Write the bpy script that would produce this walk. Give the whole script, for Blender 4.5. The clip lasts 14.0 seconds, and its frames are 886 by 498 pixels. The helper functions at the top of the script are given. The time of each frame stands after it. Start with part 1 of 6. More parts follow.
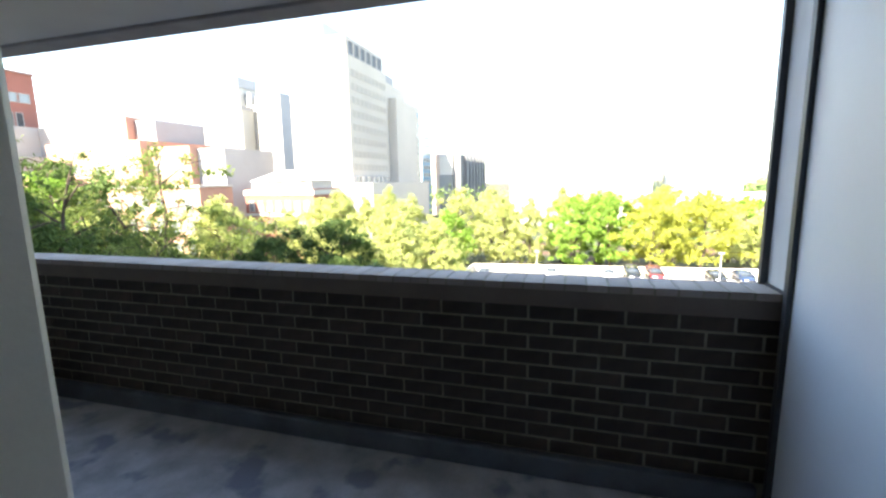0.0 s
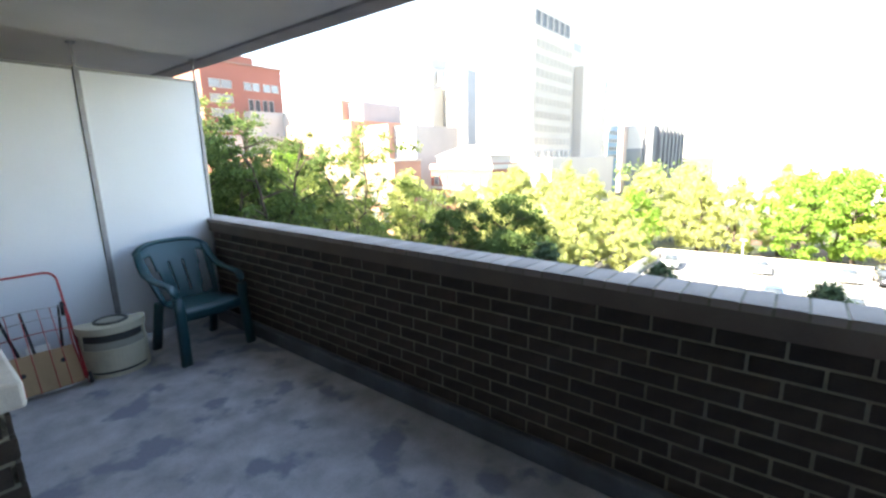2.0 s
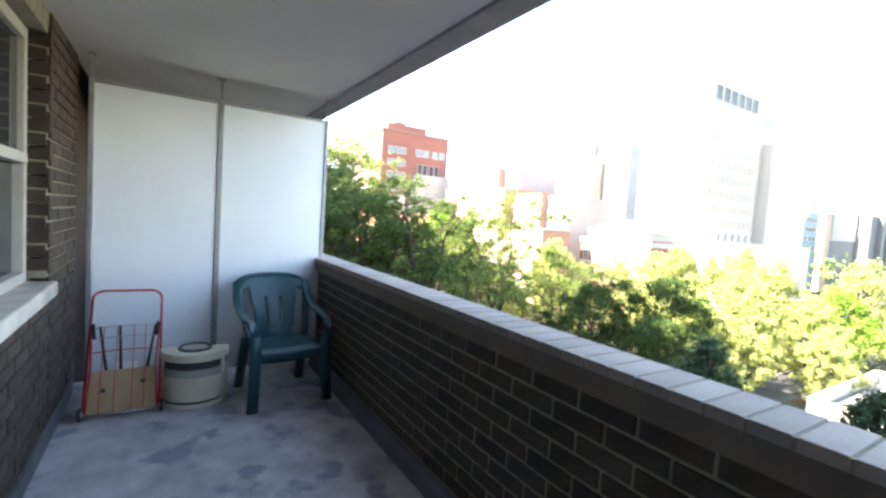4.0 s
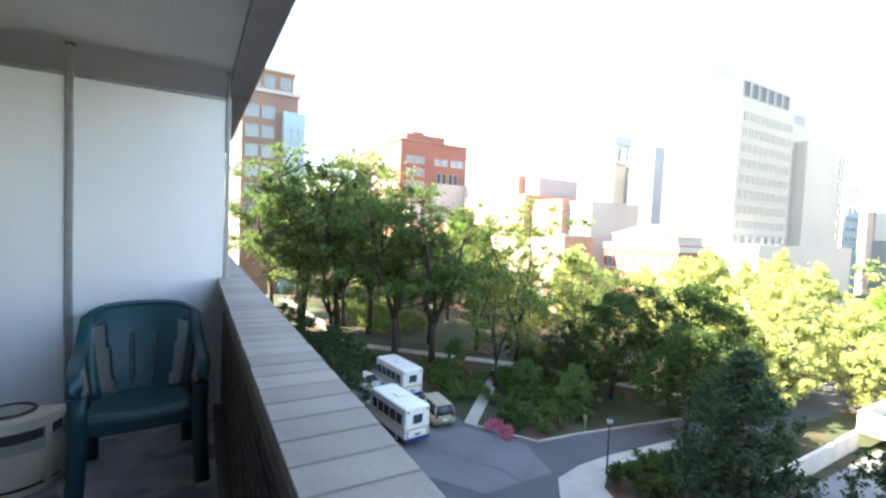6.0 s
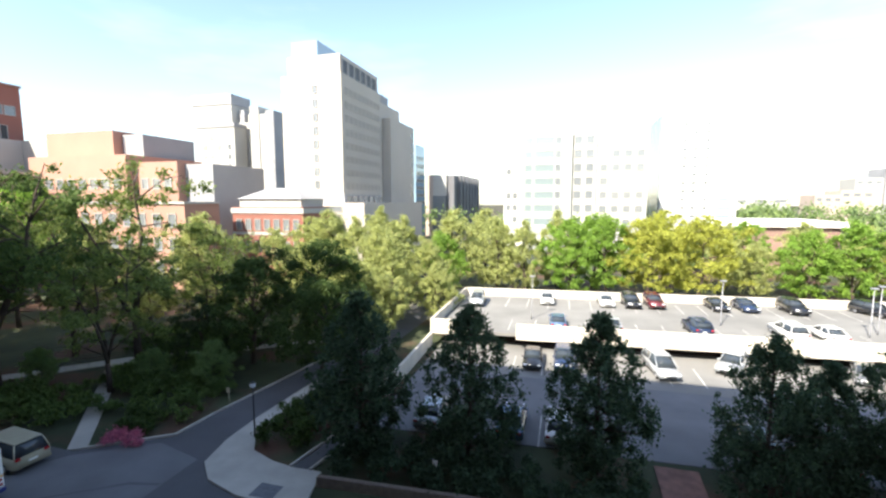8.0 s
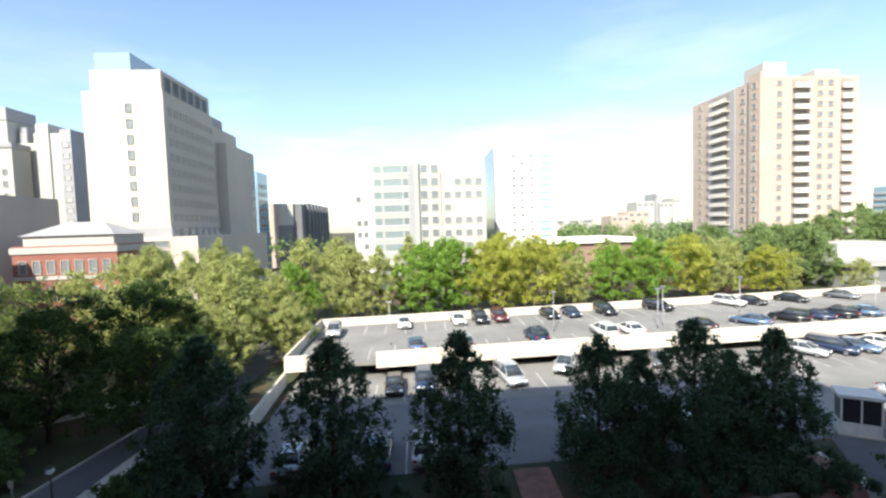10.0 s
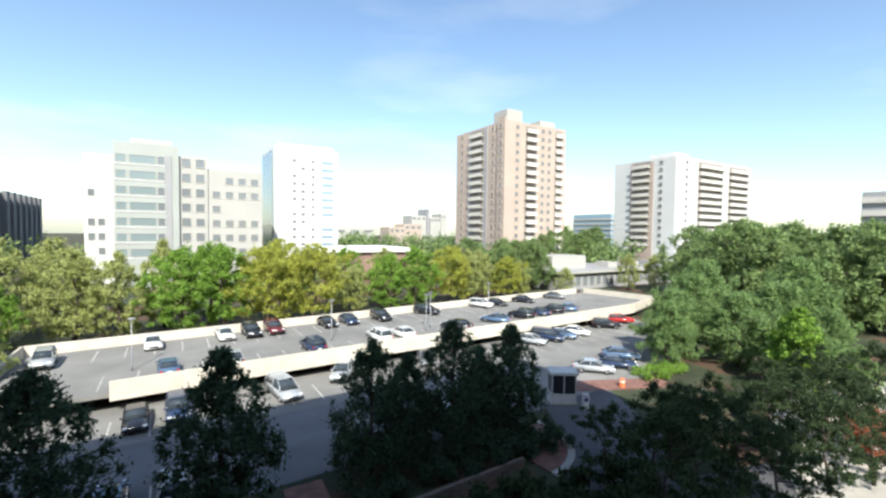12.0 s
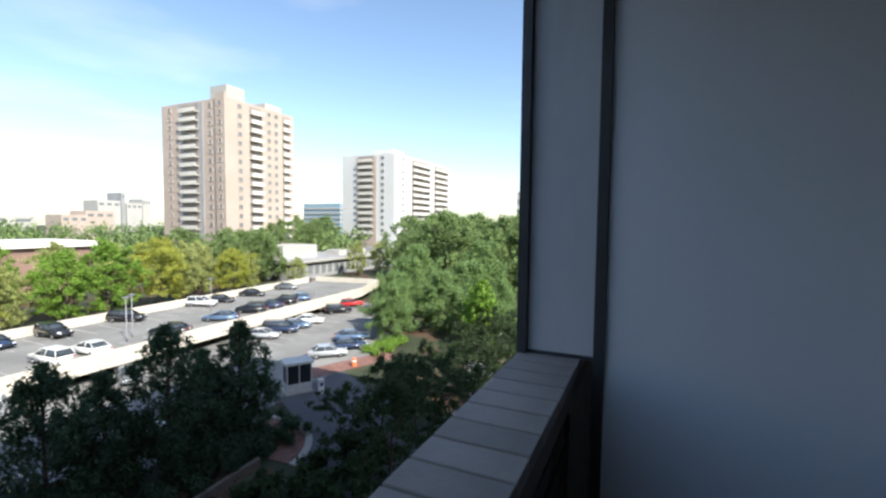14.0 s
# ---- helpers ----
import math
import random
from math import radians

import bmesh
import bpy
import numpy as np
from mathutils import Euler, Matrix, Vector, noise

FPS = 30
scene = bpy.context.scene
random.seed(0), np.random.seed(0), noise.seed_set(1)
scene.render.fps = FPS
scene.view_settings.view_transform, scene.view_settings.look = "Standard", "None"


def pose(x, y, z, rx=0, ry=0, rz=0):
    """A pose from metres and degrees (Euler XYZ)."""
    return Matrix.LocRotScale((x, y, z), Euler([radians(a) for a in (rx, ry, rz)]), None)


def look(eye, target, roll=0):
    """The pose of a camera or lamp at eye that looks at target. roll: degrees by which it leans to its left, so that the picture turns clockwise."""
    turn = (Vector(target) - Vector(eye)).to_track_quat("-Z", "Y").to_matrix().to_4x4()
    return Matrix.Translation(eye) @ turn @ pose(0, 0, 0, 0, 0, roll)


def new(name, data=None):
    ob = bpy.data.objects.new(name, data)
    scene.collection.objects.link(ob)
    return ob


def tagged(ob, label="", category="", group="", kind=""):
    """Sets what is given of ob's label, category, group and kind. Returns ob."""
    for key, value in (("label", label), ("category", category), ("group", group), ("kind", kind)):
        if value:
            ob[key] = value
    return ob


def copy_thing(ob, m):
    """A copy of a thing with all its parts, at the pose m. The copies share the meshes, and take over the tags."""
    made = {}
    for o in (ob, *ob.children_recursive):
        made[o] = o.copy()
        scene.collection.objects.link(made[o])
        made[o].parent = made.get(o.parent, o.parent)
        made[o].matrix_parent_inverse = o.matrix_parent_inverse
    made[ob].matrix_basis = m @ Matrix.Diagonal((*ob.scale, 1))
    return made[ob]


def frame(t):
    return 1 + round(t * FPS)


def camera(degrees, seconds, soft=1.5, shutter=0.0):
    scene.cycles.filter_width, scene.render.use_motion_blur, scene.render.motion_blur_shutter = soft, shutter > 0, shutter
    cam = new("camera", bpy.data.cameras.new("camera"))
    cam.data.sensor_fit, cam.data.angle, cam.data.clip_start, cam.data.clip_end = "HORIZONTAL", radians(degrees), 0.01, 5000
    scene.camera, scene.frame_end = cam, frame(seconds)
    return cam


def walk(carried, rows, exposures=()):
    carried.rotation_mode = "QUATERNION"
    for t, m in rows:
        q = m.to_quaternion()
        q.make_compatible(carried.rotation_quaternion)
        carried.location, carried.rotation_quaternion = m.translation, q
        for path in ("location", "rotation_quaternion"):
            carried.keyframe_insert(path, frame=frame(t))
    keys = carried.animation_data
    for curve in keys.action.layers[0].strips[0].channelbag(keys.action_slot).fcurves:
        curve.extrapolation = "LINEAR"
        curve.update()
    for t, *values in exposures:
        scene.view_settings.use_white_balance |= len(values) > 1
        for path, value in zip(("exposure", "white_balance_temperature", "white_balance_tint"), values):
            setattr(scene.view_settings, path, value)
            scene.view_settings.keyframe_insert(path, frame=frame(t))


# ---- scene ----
cam = camera(90.1, 14.0, soft=2.5)
PATH = [
    (0, (4.578, -2.232, 1.579), (4.019, -0.337, 1.268), -1.0),
    (0.5, (4.504, -2.131, 1.608), (3.825, -0.273, 1.314), -0.5),
    (1, (4.585, -2.068, 1.637), (3.721, -0.290, 1.330), -3.8),
    (1.5, (4.597, -2.029, 1.623), (3.524, -0.373, 1.296), -3.3),
    (2, (4.579, -1.953, 1.614), (3.345, -0.432, 1.207), -1.1),
    (2.5, (4.473, -1.854, 1.596), (3.056, -0.503, 1.185), -3.3),
    (3, (4.404, -1.768, 1.587), (2.862, -0.553, 1.205), -0.5),
    (3.5, (4.336, -1.555, 1.544), (2.734, -0.383, 1.301), 0.4),
    (3.7, (4.307, -1.439, 1.500), (2.663, -0.308, 1.357), 2.7),
    (5.8, (3.610, -0.254, 1.493), (1.827, 0.646, 1.384), 4.2),
    (6, (3.616, -0.176, 1.497), (1.873, 0.802, 1.403), 2.5),
    (6.5, (3.720, -0.092, 1.464), (2.137, 1.115, 1.275), 2.4),
    (7, (3.843, -0.045, 1.574), (2.522, 1.442, 1.368), 1.7),
    (7.5, (4.052, -0.050, 1.587), (3.100, 1.699, 1.390), 0.3),
    (8, (4.042, -0.050, 1.546), (3.512, 1.866, 1.327), 0.0),
    (8.5, (3.919, -0.050, 1.506), (3.732, 1.923, 1.237), -0.1),
    (8.7, (3.887, -0.050, 1.496), (3.773, 1.929, 1.228), -0.7),
    (10.8, (3.862, -0.040, 1.602), (4.138, 1.940, 1.585), -0.7),
    (11, (3.934, -0.040, 1.594), (4.272, 1.932, 1.582), -0.3),
    (11.5, (4.176, -0.040, 1.543), (4.778, 1.866, 1.485), 1.2),
    (12, (4.103, -0.040, 1.506), (5.143, 1.667, 1.428), 0.7),
    (12.5, (3.834, -0.111, 1.551), (5.193, 1.353, 1.446), 0.8),
    (13, (3.839, -0.069, 1.543), (5.239, 1.356, 1.441), -1.3),
    (13.5, (3.914, -0.063, 1.518), (5.345, 1.330, 1.414), -1.4),
    (14, (3.912, -0.223, 1.518), (5.725, 0.615, 1.404), 0.6),
]
walk(cam, [(t, look(eye, target, roll)) for t, eye, target, roll in PATH],
     exposures=[(0, 3.1, 7400, 8), (3.5, 3.62, 7600, 9), (5.8, 3.3, 7400, 8), (6.5, 2.75, 7300, 8), (7.0, 2.2, 7200, 9), (7.5, 1.82, 7000, 9), (8.6, 1.62, 6900, 9), (10.9, 1.0, 6550, 6), (12.0, 0.96, 6450, 6), (14, 1.02, 6450, 8)])

# ---- world and sun ----
SUN_AZ = radians(-156)   # from +y, clockwise positive: behind the building, a little to its west
SUN_EL = radians(42)
to_sun = Vector((math.sin(SUN_AZ) * math.cos(SUN_EL), math.cos(SUN_AZ) * math.cos(SUN_EL), math.sin(SUN_EL)))
world = bpy.data.worlds.new("sky")
scene.world = world
world.use_nodes = True
wn = world.node_tree.nodes
sky = wn.new("ShaderNodeTexSky")
sky.sky_type = "NISHITA"
sky.sun_disc = False
sky.sun_elevation = SUN_EL
sky.sun_rotation = SUN_AZ
sky.air_density, sky.dust_density, sky.ozone_density = 1.0, 0.8, 1.6
wl = world.node_tree.links
wtc, wmap, wno, wmr, wpale, wmix = (wn.new(n) for n in ("ShaderNodeTexCoord", "ShaderNodeMapping", "ShaderNodeTexNoise", "ShaderNodeMapRange", "ShaderNodeHueSaturation", "ShaderNodeMix"))
wmap.inputs["Scale"].default_value = (1.0, 1.6, 5.0)
wno.inputs["Scale"].default_value, wno.inputs["Detail"].default_value = 1.7, 6
wmr.inputs["From Min"].default_value, wmr.inputs["From Max"].default_value = 0.5, 0.78
wmr.inputs["To Max"].default_value = 0.35
wpale.inputs["Saturation"].default_value, wpale.inputs["Value"].default_value = 0.25, 1.25
wmix.data_type = "RGBA"
wl.new(wtc.outputs["Generated"], wmap.inputs["Vector"]), wl.new(wmap.outputs[0], wno.inputs["Vector"]), wl.new(wno.outputs["Fac"], wmr.inputs[0])
wl.new(sky.outputs[0], wpale.inputs["Color"]), wl.new(wmr.outputs[0], wmix.inputs["Factor"])
wl.new(sky.outputs[0], wmix.inputs["A"]), wl.new(wpale.outputs[0], wmix.inputs["B"])
wl.new(wmix.outputs["Result"], wn["Background"].inputs[0])
wn["Background"].inputs[1].default_value = 0.125
sun = new("sun", bpy.data.lights.new("sun", "SUN"))
sun.data.energy, sun.data.angle, sun.data.color = 4.6, radians(0.5), (1.0, 0.95, 0.86)
sun.matrix_world = look(to_sun * 50, (0, 0, 0))

# ---- materials ----
def mat(name, base, rough=0.7, metal=0.0, var=0.15, scale=6.0, fine=60.0, bump=0.15, depth=0.004, second=None, mix_at=(0.45, 0.62), rnd=0.0, spec=0.5, stretch=(1, 1, 1)):
    """A surface with large stains and fine grain; second: the colour of worn patches; rnd: how much pieces differ."""
    m = bpy.data.materials.new(name)
    m.use_nodes = True
    nt = m.node_tree
    N, L = nt.nodes, nt.links
    b = N["Principled BSDF"]
    b.inputs["Roughness"].default_value, b.inputs["Metallic"].default_value = rough, metal
    b.inputs["Specular IOR Level"].default_value = spec
    tc = N.new("ShaderNodeTexCoord")
    mp = N.new("ShaderNodeMapping")
    mp.inputs["Scale"].default_value = stretch
    L.new(tc.outputs["Object"], mp.inputs["Vector"])
    big, small = N.new("ShaderNodeTexNoise"), N.new("ShaderNodeTexNoise")
    big.inputs["Scale"].default_value, big.inputs["Detail"].default_value = scale, 5
    small.inputs["Scale"].default_value, small.inputs["Detail"].default_value = fine, 3
    for n in (big, small):
        L.new(mp.outputs[0], n.inputs["Vector"])
    ramp = N.new("ShaderNodeValToRGB")
    c = Vector(base)
    ramp.color_ramp.elements[0].color = (*(c * (1 - var)), 1)
    ramp.color_ramp.elements[1].color = (*[min(1, v) for v in c * (1 + var)], 1)
    ramp.color_ramp.elements[0].position, ramp.color_ramp.elements[1].position = 0.3, 0.7
    L.new(big.outputs["Fac"], ramp.inputs[0])
    col = ramp.outputs[0]
    if second:
        mr = N.new("ShaderNodeMapRange")
        mr.inputs["From Min"].default_value, mr.inputs["From Max"].default_value = mix_at
        big2 = N.new("ShaderNodeTexNoise")
        big2.inputs["Scale"].default_value, big2.inputs["Detail"].default_value = scale * 0.6, 6
        L.new(mp.outputs[0], big2.inputs["Vector"])
        L.new(big2.outputs["Fac"], mr.inputs[0])
        mx = N.new("ShaderNodeMix")
        mx.data_type = "RGBA"
        L.new(mr.outputs[0], mx.inputs["Factor"])
        L.new(col, mx.inputs["A"])
        mx.inputs["B"].default_value = (*second, 1)
        col = mx.outputs["Result"]
    hsv = N.new("ShaderNodeHueSaturation")
    L.new(col, hsv.inputs["Color"])
    add = N.new("ShaderNodeMapRange")
    add.inputs["To Min"].default_value, add.inputs["To Max"].default_value = 1 - var * 0.5, 1 + var * 0.5
    L.new(small.outputs["Fac"], add.inputs[0])
    val = add.outputs[0]
    if rnd:
        oi = N.new("ShaderNodeObjectInfo")
        r2 = N.new("ShaderNodeMapRange")
        r2.inputs["To Min"].default_value, r2.inputs["To Max"].default_value = 1 - rnd, 1 + rnd
        L.new(oi.outputs["Random"], r2.inputs[0])
        mul = N.new("ShaderNodeMath")
        mul.operation = "MULTIPLY"
        L.new(val, mul.inputs[0]), L.new(r2.outputs[0], mul.inputs[1])
        val = mul.outputs[0]
    L.new(val, hsv.inputs["Value"])
    L.new(hsv.outputs[0], b.inputs["Base Color"])
    if bump:
        bp = N.new("ShaderNodeBump")
        bp.inputs["Strength"].default_value, bp.inputs["Distance"].default_value = bump, depth
        L.new(small.outputs["Fac"], bp.inputs["Height"])
        L.new(bp.outputs[0], b.inputs["Normal"])
    return m


def leaf_mat(name, base, var=0.35):
    """Leaves: each clump its own shade, with a little light through them."""
    m = bpy.data.materials.new(name)
    m.use_nodes = True
    N, L = m.node_tree.nodes, m.node_tree.links
    b = N["Principled BSDF"]
    b.inputs["Roughness"].default_value = 0.6
    b.inputs["Specular IOR Level"].default_value = 0.25
    g = N.new("ShaderNodeNewGeometry")
    ramp = N.new("ShaderNodeValToRGB")
    c = Vector(base)
    ramp.color_ramp.elements[0].color = (*(c * (1 - var)), 1)
    ramp.color_ramp.elements[1].color = (c[0] * (1 + var * 1.3), c[1] * (1 + var), c[2] * (1 + var * 0.4), 1)
    L.new(g.outputs["Random Per Island"], ramp.inputs[0])
    L.new(ramp.outputs[0], b.inputs["Base Color"])
    tr = N.new("ShaderNodeBsdfTranslucent")
    L.new(ramp.outputs[0], tr.inputs["Color"])
    mix = N.new("ShaderNodeMixShader")
    mix.inputs[0].default_value = 0.48
    out = N["Material Output"]
    L.new(b.outputs[0], mix.inputs[1]), L.new(tr.outputs[0], mix.inputs[2]), L.new(mix.outputs[0], out.inputs[0])
    return m


def glass_mat(name, tint, rough=0.05):
    m = bpy.data.materials.new(name)
    m.use_nodes = True
    b = m.node_tree.nodes["Principled BSDF"]
    b.inputs["Base Color"].default_value = (*tint, 1)
    b.inputs["Roughness"].default_value, b.inputs["Specular IOR Level"].default_value = rough, 0.8
    return m


M_BRICK = mat("brick_dark_red", (0.053, 0.037, 0.027), 0.85, var=0.3, scale=9, fine=90, bump=0.5, rnd=0.3)
M_MORTAR = mat("mortar", (0.235, 0.215, 0.165), 0.95, var=0.2, scale=14, fine=120, bump=0.5)
M_BAND = mat("brown_concrete", (0.165, 0.125, 0.10), 0.85, var=0.15, scale=4, fine=70, bump=0.3)
M_COPING = mat("coping_stone", (0.33, 0.28, 0.25), 0.85, var=0.16, scale=5, fine=80, bump=0.35, second=(0.29, 0.25, 0.225), mix_at=(0.5, 0.75), rnd=0.12)
M_FLOOR = mat("painted_concrete", (0.44, 0.43, 0.45), 0.6, var=0.28, scale=5.0, fine=60, bump=0.25, second=(0.24, 0.25, 0.31), mix_at=(0.55, 0.62))
M_CURB = mat("curb_paint", (0.115, 0.12, 0.135), 0.7, var=0.25, scale=5, fine=70, bump=0.3)
M_CEIL = mat("ceiling_paint", (0.66, 0.62, 0.585), 0.85, var=0.07, scale=1.3, fine=90, bump=0.25)
M_BEAM = mat("beam_concrete", (0.35, 0.32, 0.32), 0.85, var=0.15, scale=3, fine=60, bump=0.3)
M_PANEL = mat("white_panel", (0.82, 0.85, 0.90), 0.4, var=0.03, scale=1.5, fine=40, bump=0.05)
M_STRIP = mat("weathered_white", (0.62, 0.63, 0.65), 0.55, var=0.12, scale=2.2, fine=30, bump=0.1, second=(0.45, 0.46, 0.49), mix_at=(0.48, 0.7), stretch=(1, 1, 0.25))
M_POST = mat("grey_metal_post", (0.33, 0.33, 0.35), 0.5, metal=0.5, var=0.2, scale=8, fine=90)
M_DARK = mat("dark_metal", (0.05, 0.05, 0.055), 0.5, var=0.2)
M_FRAME = mat("window_paint", (0.46, 0.44, 0.40), 0.5, var=0.08, scale=5)
M_SILL = mat("sill_stone", (0.55, 0.51, 0.46), 0.85, var=0.18, scale=6, fine=90, bump=0.4, second=(0.38, 0.35, 0.31), mix_at=(0.5, 0.7))
M_GLASSDARK = glass_mat("dark_glass", (0.03, 0.035, 0.04), 0.03)
M_ASPHALT = mat("asphalt", (0.085, 0.085, 0.093), 0.9, var=0.2, scale=0.25, fine=8, bump=0.2)
M_ASPHALT2 = mat("asphalt_pale", (0.145, 0.145, 0.154), 0.9, var=0.18, scale=0.3, fine=8, bump=0.2)
M_DECK = mat("deck_asphalt", (0.19, 0.186, 0.178), 0.9, var=0.2, scale=0.2, fine=6, bump=0.2)
M_CONC = mat("pale_concrete", (0.40, 0.375, 0.335), 0.85, var=0.12, scale=0.6, fine=10, bump=0.2)
M_GROUND = mat("park_ground", (0.035, 0.045, 0.02), 0.95, var=0.4, scale=0.3, fine=6, bump=0.5, second=(0.085, 0.042, 0.026), mix_at=(0.48, 0.62))
M_PAVER = mat("red_pavers", (0.20, 0.10, 0.08), 0.9, var=0.25, scale=2, fine=18, bump=0.4)
M_WHITE = mat("white_paint", (0.78, 0.77, 0.74), 0.6, var=0.05, scale=2)
M_BLACK = mat("black_paint", (0.02, 0.02, 0.022), 0.4, var=0.2)


# ---- mesh helpers ----
def part(name, bm, material, parent=None, label=""):
    me = bpy.data.meshes.new(name)
    bm.to_mesh(me)
    bm.free()
    for m in material if isinstance(material, (list, tuple)) else [material]:
        me.materials.append(m)
    ob = new(name, me)
    if parent:
        ob.parent = parent
    if label:
        ob["label"] = label
    return ob


def box(bm, x0, x1, y0, y1, z0, z1, mi=0, bevel=0.0):
    r = bmesh.ops.create_cube(bm, size=1, matrix=Matrix.Translation(((x0 + x1) / 2, (y0 + y1) / 2, (z0 + z1) / 2)) @ Matrix.Diagonal((x1 - x0, y1 - y0, z1 - z0, 1)))
    vs = r["verts"]
    fs = {f for v in vs for f in v.link_faces}
    for f in fs:
        f.material_index = mi
    if bevel:
        es = {e for f in fs for e in f.edges}
        bmesh.ops.bevel(bm, geom=list(es), offset=bevel, segments=2, affect="EDGES", profile=0.5)
    return vs


def boxpart(name, b, material, parent=None, label="", bevel=0.0):
    bm = bmesh.new()
    box(bm, *b, bevel=bevel)
    return part(name, bm, material, parent, label)


def empty(name, loc=(0, 0, 0), label="", category="", group="", kind=""):
    e = new(name)
    e.location = loc
    return tagged(e, label, category, group, kind)


def tube(bm, pts, radii, sides=8, cap=True):
    """A tapering tube along points."""
    rings = []
    for i, p in enumerate(pts):
        p = Vector(p)
        a = Vector(pts[max(0, i - 1)])
        c = Vector(pts[min(len(pts) - 1, i + 1)])
        d = (c - a).normalized()
        u = d.orthogonal().normalized() if abs(d.z) > 0.9 else d.cross(Vector((0, 0, 1))).normalized()
        if i and rings:
            prev = (rings[-1][0].co - Vector(pts[i - 1])).normalized()
            u = (prev - d * prev.dot(d)).normalized()
        w = d.cross(u)
        r = radii[i] if isinstance(radii, (list, tuple)) else radii
        rings.append([bm.verts.new(p + (u * math.cos(k * math.tau / sides) + w * math.sin(k * math.tau / sides)) * r) for k in range(sides)])
    for a, c in zip(rings, rings[1:]):
        for k in range(sides):
            f = bm.faces.new((a[k], a[(k + 1) % sides], c[(k + 1) % sides], c[k]))
            f.smooth = True
    if cap:
        bm.faces.new(rings[0][::-1])
        bm.faces.new(rings[-1])


def prism(bm, poly, z0, z1, mi=0):
    """An upright prism over a plan outline (counter-clockwise)."""
    lo = [bm.verts.new((x, y, z0)) for x, y in poly]
    hi = [bm.verts.new((x, y, z1)) for x, y in poly]
    n = len(poly)
    fs = [bm.faces.new(hi), bm.faces.new(lo[::-1])]
    fs += [bm.faces.new((lo[i], lo[(i + 1) % n], hi[(i + 1) % n], hi[i])) for i in range(n)]
    for f in fs:
        f.material_index = mi


# ---- the balcony's structure ----
LEN, WALL, CEIL, TOP = 5.44, -1.84, 2.555, 1.06
K = 1.27                      # the street's scale about the spot where the viewer stands
GROUND = 1.55 - 12.55 * K


def site(x, y):
    """A place of the street plan, in metres of the world."""
    return 3.95 + (x - 3.95) * K, -0.1 + (y + 0.1) * K


structure = dict(kind="structure")
floor = tagged(boxpart("floor", (-0.25, LEN + 0.35, WALL - 0.02, 0.19, -0.2, 0), M_FLOOR), "worn grey painted concrete balcony floor with dark flaking patches", "floor", **structure)
indoor_floor = tagged(boxpart("floor_indoor", (2.6, LEN + 0.35, -5.2, WALL - 0.022, -0.2, 0.0), M_FLOOR), "plain floor of the room behind the balcony door", "floor", **structure)
ceiling = tagged(boxpart("ceiling", (-6.0, LEN + 3, WALL - 0.02, 0.04, CEIL, CEIL + 0.2), M_CEIL), "pale painted concrete balcony ceiling", "ceiling", **structure)
beam = tagged(boxpart("trim_beam", (-6.0, LEN + 3, 0.043, 0.225, CEIL - 0.02, CEIL + 0.2), M_BEAM, bevel=0.01), "grey concrete edge beam along the balcony ceiling", "beam", **structure)
curb = tagged(boxpart("trim_curb", (0.0, LEN, -0.045, 0.012, 0.0, 0.125), M_CURB, bevel=0.012), "grey painted concrete curb under the brick parapet", "curb", **structure)
baseboard = tagged(boxpart("baseboard", (0.0, 2.78, WALL + 0.001, WALL + 0.02, 0.0, 0.10), M_CURB), "grey painted band along the wall's foot", "baseboard", **structure)

COURSE, MODULE, JOINT = 0.0815, 0.235, 0.013
parapet = tagged(boxpart("wall_parapet", (-6.0, LEN + 3, 0.014, 0.19, -0.2, TOP - 0.127), M_MORTAR), "dark red brick balcony parapet with pale mortar joints", "wall", **structure)
band = tagged(boxpart("trim_band", (-6.0, LEN + 3, -0.018, 0.185, TOP - 0.125, TOP - 0.036), M_BAND, bevel=0.004), "brown concrete band under the coping", "trim", **structure)
coping = empty("wall_coping", label="weathered pale stone coping on the brick parapet", category="coping", kind="structure")


def outer_wall():
    """The building's own wall with the window and door openings, and the rest of the block that shades the ground."""
    bm = bmesh.new()
    d0, d1 = WALL - 0.26, WALL - 0.014
    box(bm, -0.25, 0.75, d0, d1, -0.2, CEIL)             # pier by the screen
    box(bm, 0.75, 2.78, d0, d1, -0.2, 0.88)              # under the window
    box(bm, 0.75, LEN + 0.1, d0, d1, 2.42, CEIL)         # over window and door
    box(bm, 5.25, LEN + 0.35, d0, d1, -0.2, 2.42)        # pier beyond the door
    return part("wall_facade", bm, M_MORTAR)


